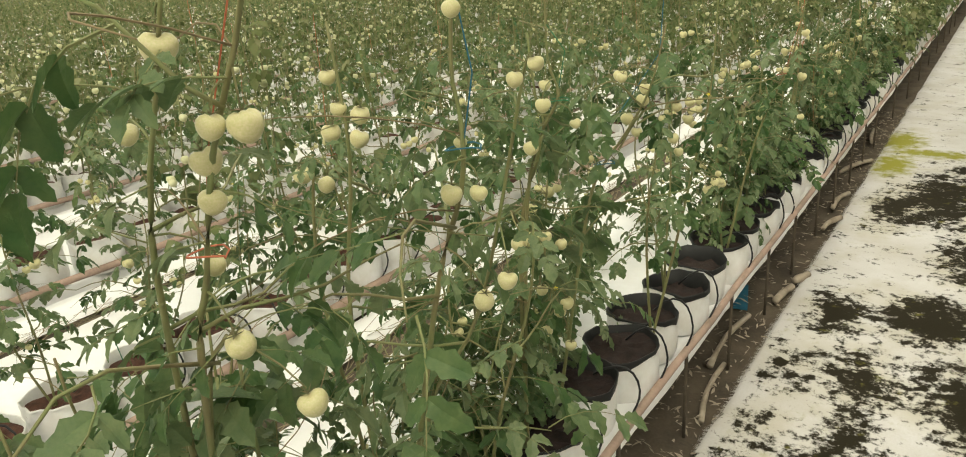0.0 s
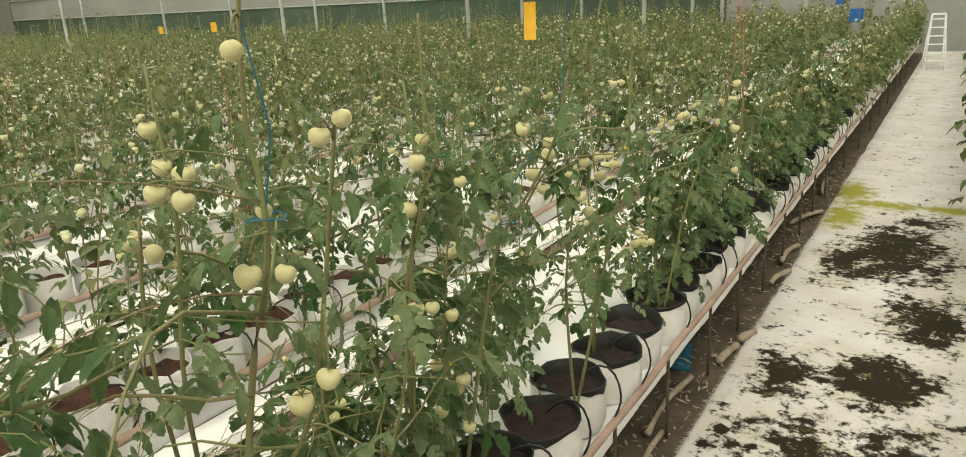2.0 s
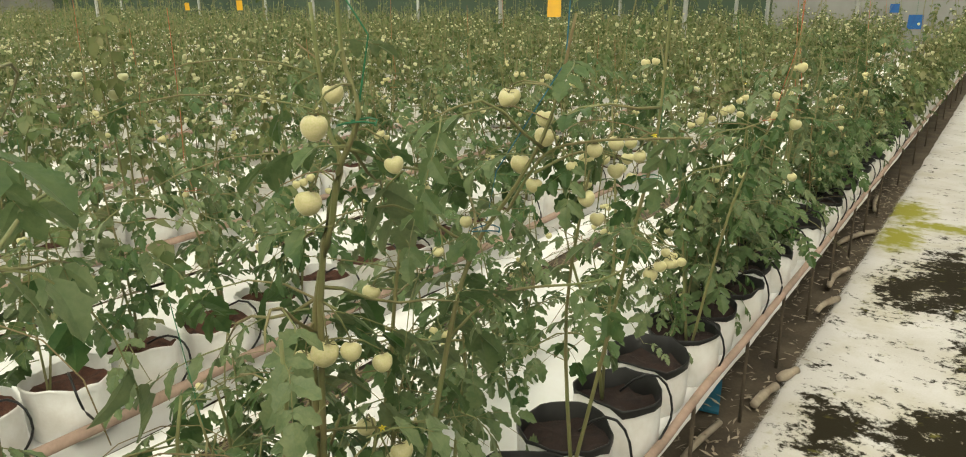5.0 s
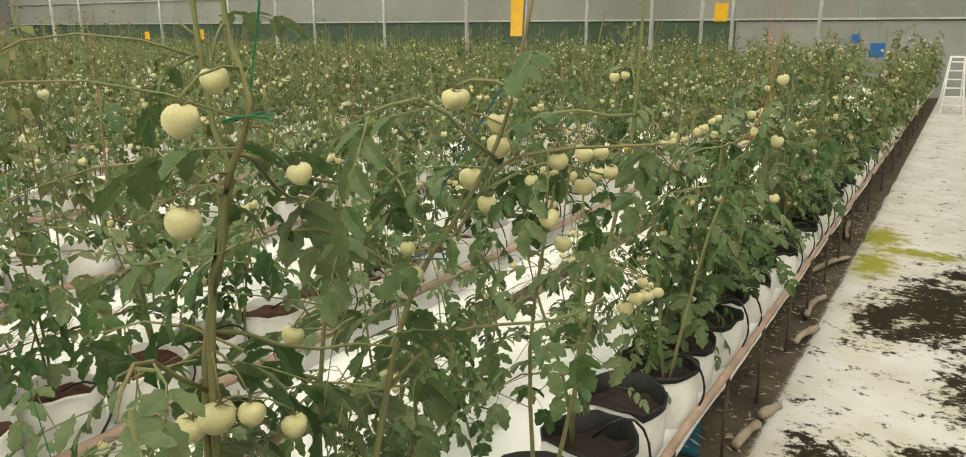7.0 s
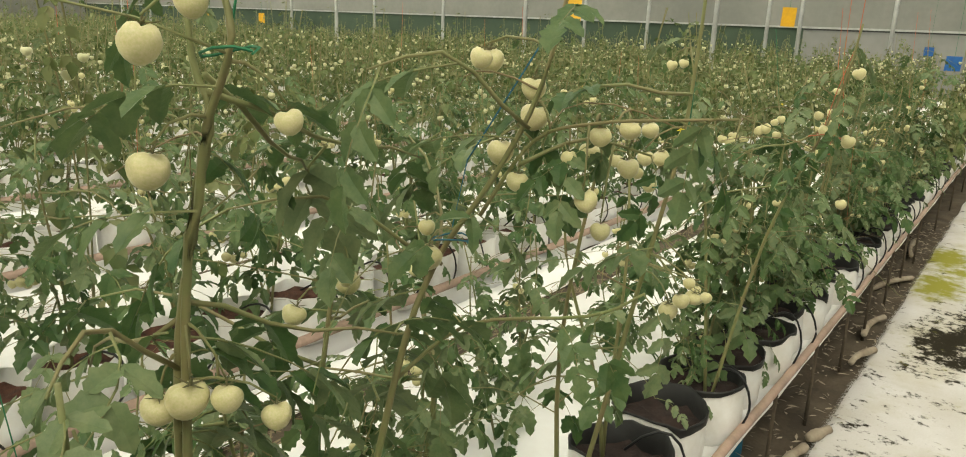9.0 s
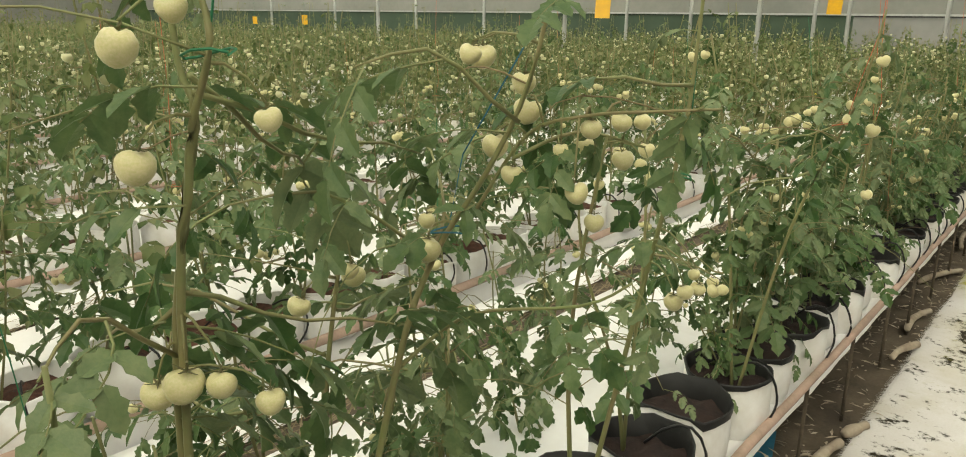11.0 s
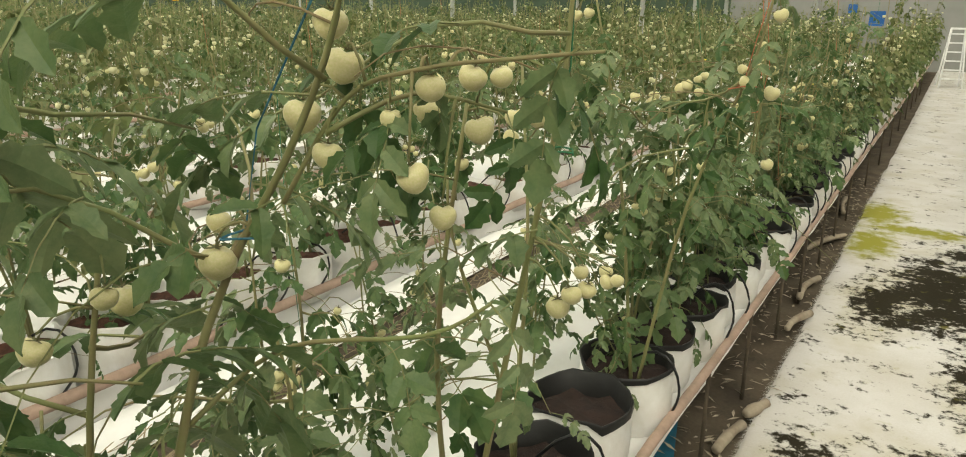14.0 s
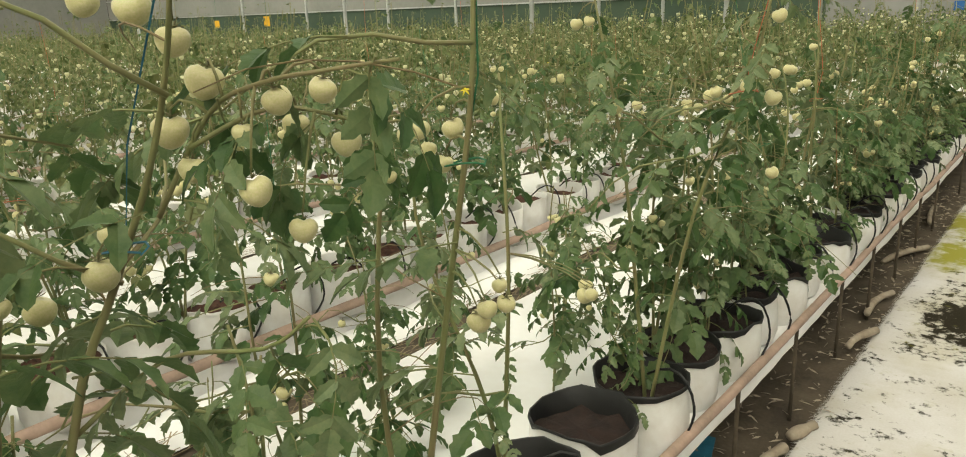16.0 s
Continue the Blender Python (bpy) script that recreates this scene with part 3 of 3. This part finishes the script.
        part("side_shoot", s.mesh("side_shoot", DRYSTEM if i % 3 == 0 else STEM, True), b)
        if i % 2:
            part("leaf", LEAVES[r.randrange(10)], b, leaf_pose(tp[-1], a + turn, r.uniform(0.2, 0.9), r.uniform(0.25, 0.45), r.uniform(-0.5, 0.5)))
    spots = []
    if fruits is None:
        for t in range(r.choice((2, 3, 3, 4))):
            s = Shape()
            c = along(stems[t % len(stems)], r.uniform(0.42, 0.95))
            a = r.uniform(0, 6.28)
            tip = c + Vector((math.cos(a) * 0.09, math.sin(a) * 0.09, -0.03))
            s.tube([c, c.lerp(tip, 0.5) + Vector((0, 0, 0.012)), tip], [0.0028, 0.0022, 0.0016], 4)
            part("truss", s.mesh("truss", STEM, True), b)
            for q in range(r.choice((1, 2, 2, 3))):
                p = tip + Vector((r.uniform(-0.04, 0.04), r.uniform(-0.04, 0.04), r.uniform(-0.045, 0.0)))
                spots.append((p, r.uniform(0.03, 0.046)))
    else:
        for x, y, z, d in fruits:
            s = Shape()
            p = Vector((x, y, z)) - Vector(base) + Vector((0, 0, d * 0.45))
            near = [along(q, i / 40) for q in stems + boughs for i in range(40)]
            c = min(near, key=lambda v: (v - p - Vector((0, 0, 0.035))).length)
            s.tube([c, c.lerp(p, 0.3) + Vector((0, 0, 0.012)), c.lerp(p, 0.7) + Vector((0, 0, 0.016)), p + Vector((0, 0, 0.006))], [0.0022, 0.0018, 0.0015, 0.0012], 5)
            spots.append((p, d))
            part("truss", s.mesh("truss", STEM, True), b)
    for p, d in spots:
        fruit_part(b, p, d, r, fruits is not None)
    if cord:
        s = Shape()
        p = along(stems[0], r.uniform(0.4, 0.65))
        ring = [p + Vector((0.026 * math.cos(a * 0.7) * 1.3, 0.022 * math.sin(a * 0.7), 0.006 * math.sin(a))) for a in range(10)]
        s.tube(ring, 0.0014, 4)
        part("twine_loop", s.mesh("twine_loop", cord), b, label="loop of twine")
        s = Shape()
        s.tube([p, p + Vector((0.02, 0.01, 0.12)), along(stems[0], 0.9), along(stems[0], 1.0) + Vector((0, 0, 0.25))], 0.0013, 4)
        part("twine", s.mesh("twine", cord), b, label="thin tying twine")
    return b


B0 = RIM_Z - 0.06
# the plants passed closest, with their fruit where it hangs
plant(101, (-0.22, 0.86, B0), 1.36, [(-0.025, 0.83, 1.81, 0.044), (0.073, 0.81, 1.731, 0.034), (0.099, 0.83, 1.729, 0.042), (0.014, 0.83, 1.679, 0.039), (0.011, 0.84, 1.628, 0.036), (-0.172, 0.85, 1.693, 0.034), (0.011, 0.83, 1.431, 0.042), (0.067, 0.885, 1.332, 0.042), (-0.1, 0.9, 1.5, 0.036)], 12, REDCORD, 1.6,
      ways=[[(-0.22, 0.86, B0), (-0.086, 0.83, 1.32), (-0.025, 0.83, 1.52), (0.035, 0.83, 1.69), (0.127, 0.83, 1.86), (0.16, 0.83, 2.02)], [(-0.24, 0.88, B0), (-0.16, 0.84, 1.4), (-0.11, 0.83, 1.62), (-0.06, 0.83, 1.74), (0.0, 0.83, 1.88)], [(-0.2, 0.84, B0), (-0.12, 0.85, 1.25), (-0.05, 0.86, 1.42)]], broad=16, broad_at=(0.12, 0.28))
plant(102, (-0.2, 1.27, B0), 1.3, [(0.074, 1.233, 1.528, 0.038), (0.1, 1.273, 1.522, 0.03), (0.094, 1.238, 1.817, 0.03), (0.193, 1.3, 1.729, 0.027), (0.162, 1.3, 1.705, 0.029), (0.06, 1.28, 1.602, 0.024), (0.1, 1.27, 1.325, 0.04), (0.13, 1.3, 1.36, 0.036)], 12, BLUECORD, 1.5,
      ways=[[(-0.2, 1.27, B0), (-0.017, 1.27, 1.278), (0.063, 1.27, 1.518), (0.074, 1.27, 1.632), (0.062, 1.27, 1.737), (0.09, 1.27, 1.96)], [(-0.22, 1.3, B0), (-0.1, 1.32, 1.0), (0.02, 1.36, 1.25), (0.16, 1.33, 1.72)]], broad=6, broad_at=(0.1, 0.3))
plant(109, (-0.34, 1.42, B0), 1.2, [(-0.284, 1.42, 1.594, 0.042), (-0.348, 1.42, 1.603, 0.038), (-0.289, 1.42, 1.546, 0.042), (-0.371, 1.42, 1.55, 0.044), (-0.367, 1.42, 1.668, 0.036), (-0.49, 1.42, 1.443, 0.046), (-0.406, 1.42, 1.435, 0.042)], 14, None, 1.5,
      ways=[[(-0.34, 1.42, B0), (-0.38, 1.41, 1.1), (-0.33, 1.42, 1.5), (-0.36, 1.43, 1.78)], [(-0.34, 1.42, B0), (-0.45, 1.4, 1.15), (-0.44, 1.42, 1.5)]], broad=5, broad_at=(0.2, 0.4))
plant(103, (-0.24, 1.72, B0), 0.85, [(-0.2, 2.08, 0.88, 0.04), (-0.17, 2.06, 0.92, 0.042), (-0.21, 2.02, 0.84, 0.04), (-0.15, 2.05, 0.79, 0.036), (-0.24, 2.05, 0.95, 0.038)], 12, limbs=[[(-0.24, 1.74, 0.8), (-0.24, 1.88, 1.0), (-0.2, 2.04, 0.97)]], broad=3)
hang = [o for o in scene.objects if o.name.startswith("tomato_plant") and not o.parent][1]
part("leaf", LEAVES[3], hang, leaf_pose(Vector((0.57, -0.08, 1.27)), 2.6, 1.25, 0.25, 0.5))
plant(104, (-0.24, 1.93, B0), 1.3, [(-0.1, 1.84, 1.545, 0.038), (-0.15, 1.871, 1.43, 0.041), (-0.13, 1.905, 1.579, 0.031), (-0.09, 1.975, 1.473, 0.028), (-0.19, 1.92, 1.165, 0.048), (-0.17, 1.95, 1.165, 0.036), (-0.15, 2.0, 1.13, 0.036), (-0.22, 1.9, 1.15, 0.04)], 10, GREENCORD, 1.5,
      ways=[[(-0.24, 1.93, B0), (-0.236, 1.93, 1.129), (-0.173, 1.93, 1.387), (-0.155, 1.93, 1.462), (-0.108, 1.93, 1.553), (-0.135, 1.93, 1.642), (-0.138, 1.93, 1.84)], [(-0.25, 1.93, B0), (-0.21, 1.93, 1.25), (-0.155, 1.935, 1.462), (-0.17, 1.93, 1.53), (-0.19, 1.93, 1.7)]], broad=11, broad_at=(0.11, 0.22))
plant(105, (-0.26, 2.15, B0), 1.22, [(-0.09, 2.425, 1.447, 0.041), (-0.13, 2.398, 1.395, 0.041), (0.008, 2.434, 1.43, 0.033), (0.037, 2.475, 1.438, 0.031), (0.049, 2.5, 1.438, 0.026), (0.01, 2.397, 1.345, 0.034), (0.012, 2.52, 1.376, 0.033), (-0.036, 2.495, 1.396, 0.03), (0.01, 2.455, 1.292, 0.03), (-0.205, 2.33, 1.234, 0.044), (-0.11, 2.32, 1.529, 0.03), (-0.145, 2.38, 1.524, 0.04), (-0.068, 2.38, 1.491, 0.034), (-0.03, 2.42, 1.397, 0.024), (-0.1, 2.4, 1.355, 0.032), (-0.365, 2.314, 1.16, 0.043), (-0.29, 2.25, 1.2, 0.03), (-0.24, 2.365, 1.268, 0.028), (-0.35, 2.2, 1.14, 0.036)], 11, BLUECORD, 1.5,
      ways=[[(-0.26, 2.15, B0), (-0.22, 2.27, 1.034), (-0.205, 2.345, 1.22), (-0.118, 2.36, 1.36), (-0.044, 2.36, 1.499), (0.0, 2.36, 1.68)], [(-0.27, 2.16, B0), (-0.33, 2.22, 0.95), (-0.34, 2.28, 1.25)]],
      limbs=[[(-0.15, 2.38, 1.3), (-0.09, 2.42, 1.414), (0.009, 2.42, 1.45), (0.115, 2.42, 1.465), (0.2, 2.42, 1.475)], [(-0.22, 2.28, 1.05), (-0.149, 2.36, 1.133), (0.052, 2.36, 1.2), (0.128, 2.36, 1.251)], [(-0.1, 2.4, 1.38), (-0.03, 2.46, 1.42), (0.05, 2.52, 1.4)]], broad=12, broad_at=(0.14, 0.36))
plant(106, (-0.19, 2.78, B0), 1.35, [(-0.034, 2.752, 1.358, 0.033), (-0.035, 2.69, 1.366, 0.028), (-0.118, 2.75, 1.344, 0.027), (-0.074, 2.75, 1.328, 0.025), (-0.046, 2.75, 1.309, 0.028), (-0.02, 2.825, 1.393, 0.02), (0.016, 2.735, 1.09, 0.037), (0.04, 2.72, 1.12, 0.03), (0.057, 2.75, 1.12, 0.028), (0.045, 2.75, 1.147, 0.024), (-0.158, 2.75, 1.278, 0.022)], 8, GREENCORD, 0.6, branches=1, start=0.3,
      ways=[[(-0.19, 2.78, B0), (-0.102, 2.75, 0.831), (-0.049, 2.75, 1.118), (0.0, 2.75, 1.374), (0.013, 2.75, 1.532), (0.02, 2.75, 1.78)], [(-0.2, 2.8, B0), (-0.2, 2.74, 0.95), (-0.13, 2.72, 1.38)]])
plant(107, (-0.2, 3.75, B0), 1.15, [(0.086, 3.745, 1.309, 0.04), (0.02, 3.75, 1.331, 0.04), (0.084, 3.75, 1.134, 0.032), (0.077, 3.75, 1.49, 0.034), (-0.443, 3.75, 1.48, 0.034), (-0.405, 3.75, 1.487, 0.03), (-0.319, 3.75, 1.265, 0.034), (-0.262, 3.75, 1.275, 0.028)], 18, REDCORD, 0.6, start=0.25,
      ways=[[(-0.2, 3.75, B0), (-0.1, 3.75, 1.0), (0.03, 3.75, 1.38), (0.07, 3.75, 1.62)], [(-0.22, 3.76, B0), (-0.3, 3.76, 1.1), (-0.4, 3.76, 1.55)]])
plant(108, (-0.3, 3.2, B0), 0.95, [(-0.1, 3.23, 0.95, 0.034), (-0.07, 3.2, 0.97, 0.03), (-0.12, 3.26, 0.96, 0.03)], 9, None, 0.5, branches=1, twigs=4, start=0.3)

# leafy plants with little fruit, low between the others
plant(110, (-0.32, 1.02, B0), 0.85, [], 12, None, 0.6, (math.pi, 2.6), 3, broad=16, twigs=4, broad_at=(0.6, 0.98))
for seed, x, y, height, broad, low in ((111, -0.55, 1.15, 0.95, 12, 0.5), (114, -0.42, 0.8, 1.0, 16, 0.55), (115, -0.66, 0.95, 0.95, 14, 0.5), (112, -0.42, 2.16, 0.7, 4, 0.3),
                                        (116, -0.66, 1.95, 0.68, 10, 0.4), (113, -0.46, 2.6, 0.68, 8, 0.3), (117, -0.66, 2.36, 0.68, 12, 0.4)):
    plant(seed, (x, y, BED_Z), height, [], 8, None, 0.6, (math.pi, 3.1), 2, broad=broad, twigs=4, broad_at=(low, 0.98))

KINDS = [plant(200 + i, (0, 0, -50), 0.85 + 0.09 * (i % 4), None, 20 + 2 * (i % 3), (None, GREENCORD, None, REDCORD)[i % 4], 0.5, start=0.1 if i < 4 else 0.26, twigs=5) for i in range(9)]
for k, ya, yb, step in ((0, 0.55, 9.5, 0.29), (1, 0.9, 7.5, 0.4), (2, 1.6, 7.5, 0.4)):
    y = ya
    while y < yb:
        taken = k == 0 and y < 3.9
        if not taken:
            c = copy_thing(KINDS[R.randrange(4, 9) if k else R.randrange(9)], pose(bag_x(k) + R.uniform(-0.03, 0.03) - (0.07 if k == 0 else 0), y, B0, R.uniform(-4, 4), R.uniform(-9, 1) if k == 0 else R.uniform(-3, 5), R.uniform(-50, 50) if k == 0 else R.uniform(0, 360)))
            sc = R.uniform(0.82, 1.12) * (0.95 if k == 0 else 0.88)
            c.scale = (sc, sc, sc)
        y += step * R.uniform(0.85, 1.15)
# low leafy shoots on the inner side of the first bed
for i in range(16):
    y = 0.7 + 0.16 * i + (0.16 * (i - 8) if i > 8 else 0) + R.uniform(-0.06, 0.06)
    c = copy_thing(KINDS[R.randrange(9)], pose(R.uniform(-0.95, -0.6) if i > 8 else R.uniform(-0.62, -0.34), y, BED_Z, R.uniform(-6, 6), R.uniform(-8, 4), R.uniform(0, 360)))
    sc = R.uniform(0.6, 0.85)
    c.scale = (sc, sc, sc)
# drooping lower growth over the bags beside the path
y = 3.85
while y < 9.4:
    c = copy_thing(KINDS[R.randrange(4)], pose(bag_x(0) + R.uniform(-0.02, 0.06), y, B0 - 0.03, R.uniform(-8, 8), R.uniform(4, 16), R.uniform(100, 260)))
    sc = R.uniform(0.42, 0.6)
    c.scale = (sc, sc, sc)
    y += R.uniform(0.3, 0.42)
for ob in KINDS:
    for o in (*ob.children_recursive, ob):
        bpy.data.objects.remove(o)


# ---- the crop beyond, joined row by row ----
def far_kind(seed, n_leaves, n_fruit, tall=0.0):
    """Arrays of one low plant: corners, triangles, material of each."""
    r = random.Random(seed)
    s = Shape()
    h = r.uniform(0.7, 1.0) + tall
    stems = [stem_line(r, h, (r.uniform(-0.1, 0.15), r.uniform(-0.15, 0.15))) for _ in range(2)]
    for pts in stems:
        s.tube(pts[::3] + [pts[-1]], 0.004, 3, 1)
    for i in range(n_leaves):
        u = (0.12 + 0.88 * (i + r.random()) / n_leaves) ** (1.0 + tall)
        lf = LEAF_LO[r.randrange(6)]
        m = leaf_pose(along(stems[i % 2], u), r.uniform(0, 6.28), r.uniform(-0.3, 0.5), r.uniform(0.75, 1.2) * (1.1 - 0.4 * u))
        s.add([m @ Vector(p) for p in lf.v], lf.f, 0)
    for i in range(n_fruit):
        fl = FRUIT_LO[r.randrange(3)]
        if i % 3 == 0:
            knot = along(stems[i % 2], r.uniform(0.4, 0.98))
        c = knot + Vector((r.uniform(-0.09, 0.09), r.uniform(-0.09, 0.09), r.uniform(-0.05, 0.05)))
        d = r.uniform(0.028, 0.046)
        s.add([c + Vector(p) * d for p in fl.v], fl.f, 2)
    tri, mt = [], []
    for f, m in zip(s.f, s.m):
        for i in range(1, len(f) - 1):
            tri.append((f[0], f[i], f[i + 1]))
            mt.append(m)
    return np.array([tuple(p) for p in s.v]), np.array(tri), np.array(mt)


FAR = [far_kind(400 + i, 26, (0, 3, 6, 2, 9, 0, 4, 5)[i]) for i in range(8)] + [far_kind(420 + i, 20, 3, 0.3) for i in range(2)]
FARTHER = [far_kind(500 + i, 15, (0, 3, 0, 6, 2, 0, 4, 0)[i]) for i in range(8)] + [far_kind(520 + i, 13, 0, 0.35) for i in range(1)]


def far_row(x, ya, yb, step, kinds, label):
    vs, fs, ms, o = [], [], [], 0
    y = ya
    while y < yb:
        v, f, m = kinds[R.randrange(len(kinds))]
        a, sc = R.uniform(0, 6.28), R.uniform(0.8, 1.15)
        rot = np.array([[math.cos(a), -math.sin(a), 0], [math.sin(a), math.cos(a), 0], [0, 0, 1]])
        vs.append(v @ rot.T * sc + (x + R.uniform(-0.08, 0.08), y, B0))
        fs.append(f + o)
        ms.append(m)
        o += len(v)
        y += step * R.uniform(0.8, 1.2)
    v, f, m = np.concatenate(vs), np.concatenate(fs), np.concatenate(ms)
    me = bpy.data.meshes.new("tomato_plants")
    me.vertices.add(len(v))
    me.vertices.foreach_set("co", v.ravel())
    me.loops.add(len(f) * 3)
    me.loops.foreach_set("vertex_index", f.ravel().astype(np.int32))
    me.polygons.add(len(f))
    me.polygons.foreach_set("loop_start", np.arange(0, len(f) * 3, 3, dtype=np.int32))
    for mt in (LEAF_FAR, STEM, FRUIT_FAR):
        me.materials.append(mt)
    me.polygons.foreach_set("material_index", m.astype(np.int32))
    me.update()
    me.validate()
    return tagged(new("tomato_plants", me), label, "tomato plants", kind="stuff")


ROWLABEL = "long row of leafy tomato plants with pale fruit"
for k in range(BEDS):
    if k < 3:
        far_row(bag_x(k), (9.5, 7.5, 7.5)[k], 23, 0.24, FAR, ROWLABEL)
    elif k < 7:
        far_row(bag_x(k), 1.0, 23, 0.24, FAR, ROWLABEL)
    else:
        far_row(bag_x(k), 2.0 + 0.45 * (k - 7), 23, 0.27, FARTHER, ROWLABEL)
    if 1 <= k < 9:
        far_row(bag_x(k) - 0.55, 2.0 + k * 0.4, 23, 0.5, FAR if k < 6 else FARTHER, ROWLABEL)
far_row(1.2 + 0.1, 5.5, 23, 0.17, FAR, ROWLABEL)
far_row(1.2 + 0.02, 6.2, 23, 0.3, FAR, ROWLABEL)

# ---- traps, ladder, litter ----
def trap(at, w, h, curl, mat, label, turn):
    s = Shape()
    n = 8
    for sg in (0.0, 0.002):
        s.add([((u - 0.5) * w, sg + curl * (i / n) ** 2, -h * i / n) for i in range(n + 1) for u in (0, 1)], [(2 * i, 2 * i + 1, 2 * i + 3, 2 * i + 2) for i in range(n)])
    b = thing("sticky_trap", label, "insect trap", "sticky traps", pose(*at, 0, 0, turn))
    part("card", s.mesh("card", mat), b)
    s = Shape()
    s.tube([(0, 0, -0.01), (0, 0, 4.6 - at[2])], 0.0025, 4)
    part("string", s.mesh("string", GREENCORD), b)


trap((-1.52, 5.0, 1.83), 0.075, 0.23, -0.03, YELLOW, "curled yellow sticky insect trap hanging over the crop", 25)
trap((-2.75, 13.4, 2.03), 0.2, 0.27, 0.03, YELLOW, "yellow sticky insect trap hanging over the crop", 30)
trap((-0.63, 14.0, 1.45), 0.2, 0.2, 0.02, BLUE, "blue sticky insect trap hanging over the crop", 20)
trap((-1.65, 20.0, 1.55), 0.18, 0.18, 0.02, BLUE, "small blue sticky insect trap further off", 15)
trap((-13.0, 12.0, 1.65), 0.12, 0.2, 0.02, YELLOW, "small yellow sticky insect trap far over the crop", 40)
trap((-14.8, 12.0, 1.6), 0.1, 0.16, 0.02, YELLOW, "small yellow sticky insect trap far over the crop", 40)


def ladder(at, turn):
    b = thing("step_ladder", "folding aluminium step ladder standing open on the path", "ladder", "", pose(*at, 0, 0, turn))
    H, W0, W1, D = 1.12, 0.4, 0.24, 0.5
    for sx in (-1, 1):
        for dy in (-1, 1):
            s = Shape()
            s.tube([(sx * W0 / 2, dy * D / 2, 0), (sx * W1 / 2, dy * 0.03, H)], 0.016, 6)
            part("leg", s.mesh("leg", ALU), b)
    for i in range(1, 7):
        u = i / 6.6
        wd, y = (W0 + (W1 - W0) * u) / 2, -(D / 2 + (0.03 - D / 2) * u)
        s = Shape()
        s.box(-wd, y - 0.03, H * u - 0.012, wd, y + 0.03, H * u + 0.012)
        part("step", s.mesh("step", ALU), b)
    s = Shape()
    s.box(-W1 / 2, -0.06, H - 0.02, W1 / 2, 0.06, H + 0.015)
    part("top_plate", s.mesh("top_plate", ALU), b)


ladder((0.32, 19.6, 0.0), 8)


def husk(at, length, rad, turn, bend, mat=PALE, label="pale dry hollow stalk lying on the soil", tilt=0):
    s = Shape()
    r = random.Random(int(at[1] * 100))
    pts = [(length * u, bend * math.sin(3 * u), rad * 0.8 + 0.006 * r.random()) for u in (0, 0.25, 0.5, 0.75, 1)]
    s.tube(pts, [rad * r.uniform(0.5, 0.8) for _ in pts], 8)
    thing("dry_stalk", label, "plant litter", "litter on the soil", pose(*at, 0, -tilt, turn), s.mesh("dry_stalk", mat, True))


husk((-0.06, 4.25, -0.02), 0.22, 0.03, 80, 0.01)
husk((-0.03, 4.55, -0.02), 0.14, 0.032, 70, 0.0)
husk((-0.16, 3.45, -0.03), 0.6, 0.022, 88, 0.03)
husk((-0.05, 3.0, -0.03), 0.5, 0.02, 96, 0.03)
husk((-0.05, 5.45, 0.0), 0.26, 0.028, 75, 0.02)
husk((-0.08, 5.95, -0.02), 0.4, 0.03, 84, 0.03)
husk((-0.2, 6.9, -0.02), 0.5, 0.026, 70, 0.03)
husk((-0.12, 8.0, -0.02), 0.5, 0.03, 95, 0.02)
s = Shape()
s.box(-0.09, -0.13, 0, 0.09, 0.13, 0.012)
thing("plastic_scrap", "flat scrap of blue plastic lying on the soil", "plastic scrap", "", pose(-0.3, 4.25, -0.015, 6, 4, 15), s.mesh("plastic_scrap", BLUECORD))
s = Shape()
for i in range(900):
    y, x = R.uniform(2, 9.5), R.uniform(-0.32, 0.0)
    a, ln = R.uniform(0, 6.28), R.uniform(0.01, 0.07)
    p, d = Vector((x, y, -0.005 + R.uniform(-0.015, 0.015))), Vector((math.cos(a), math.sin(a), R.uniform(-0.1, 0.3))) * ln
    q = Vector((-math.sin(a), math.cos(a), 0)) * R.uniform(0.001, 0.006)
    s.add([p - q, p + d * 0.5 - q * 1.3 + Vector((0, 0, 0.004)), p + d, p + d * 0.5 + q * 1.3], [(0, 1, 2, 3)])
tagged(new("litter", s.mesh("litter", [PALE])), "scattered dry leaf and root litter on the soil", "litter", kind="stuff")

# a few open yellow flowers in the crop
fl = Shape()
for q in range(5):
    a = 2 * math.pi * q / 5
    fl.add([(0, 0, 0), (0.006 * math.cos(a + 0.5), 0.006 * math.sin(a + 0.5), 0.003), (0.014 * math.cos(a), 0.014 * math.sin(a), -0.004), (0.006 * math.cos(a - 0.5), 0.006 * math.sin(a - 0.5), 0.003)], [(0, 1, 2, 3)])
flm = fl.mesh("flower", FLOWER)
for ob in [o for o in scene.objects if o.name.startswith("tomato_plant") and not o.parent and o.type == "EMPTY"][:60:3]:
    tips = [o for o in ob.children if o.name.startswith("truss")]
    for o in tips[:1]:
        v = o.data.vertices[len(o.data.vertices) // 3].co
        part("flower", flm, ob, Matrix.Translation(v + Vector((0.012, -0.012, 0.014))) @ Euler((0.7, 0.5, 0)).to_matrix().to_4x4() @ Matrix.Scale(0.6, 4), "small yellow flower")
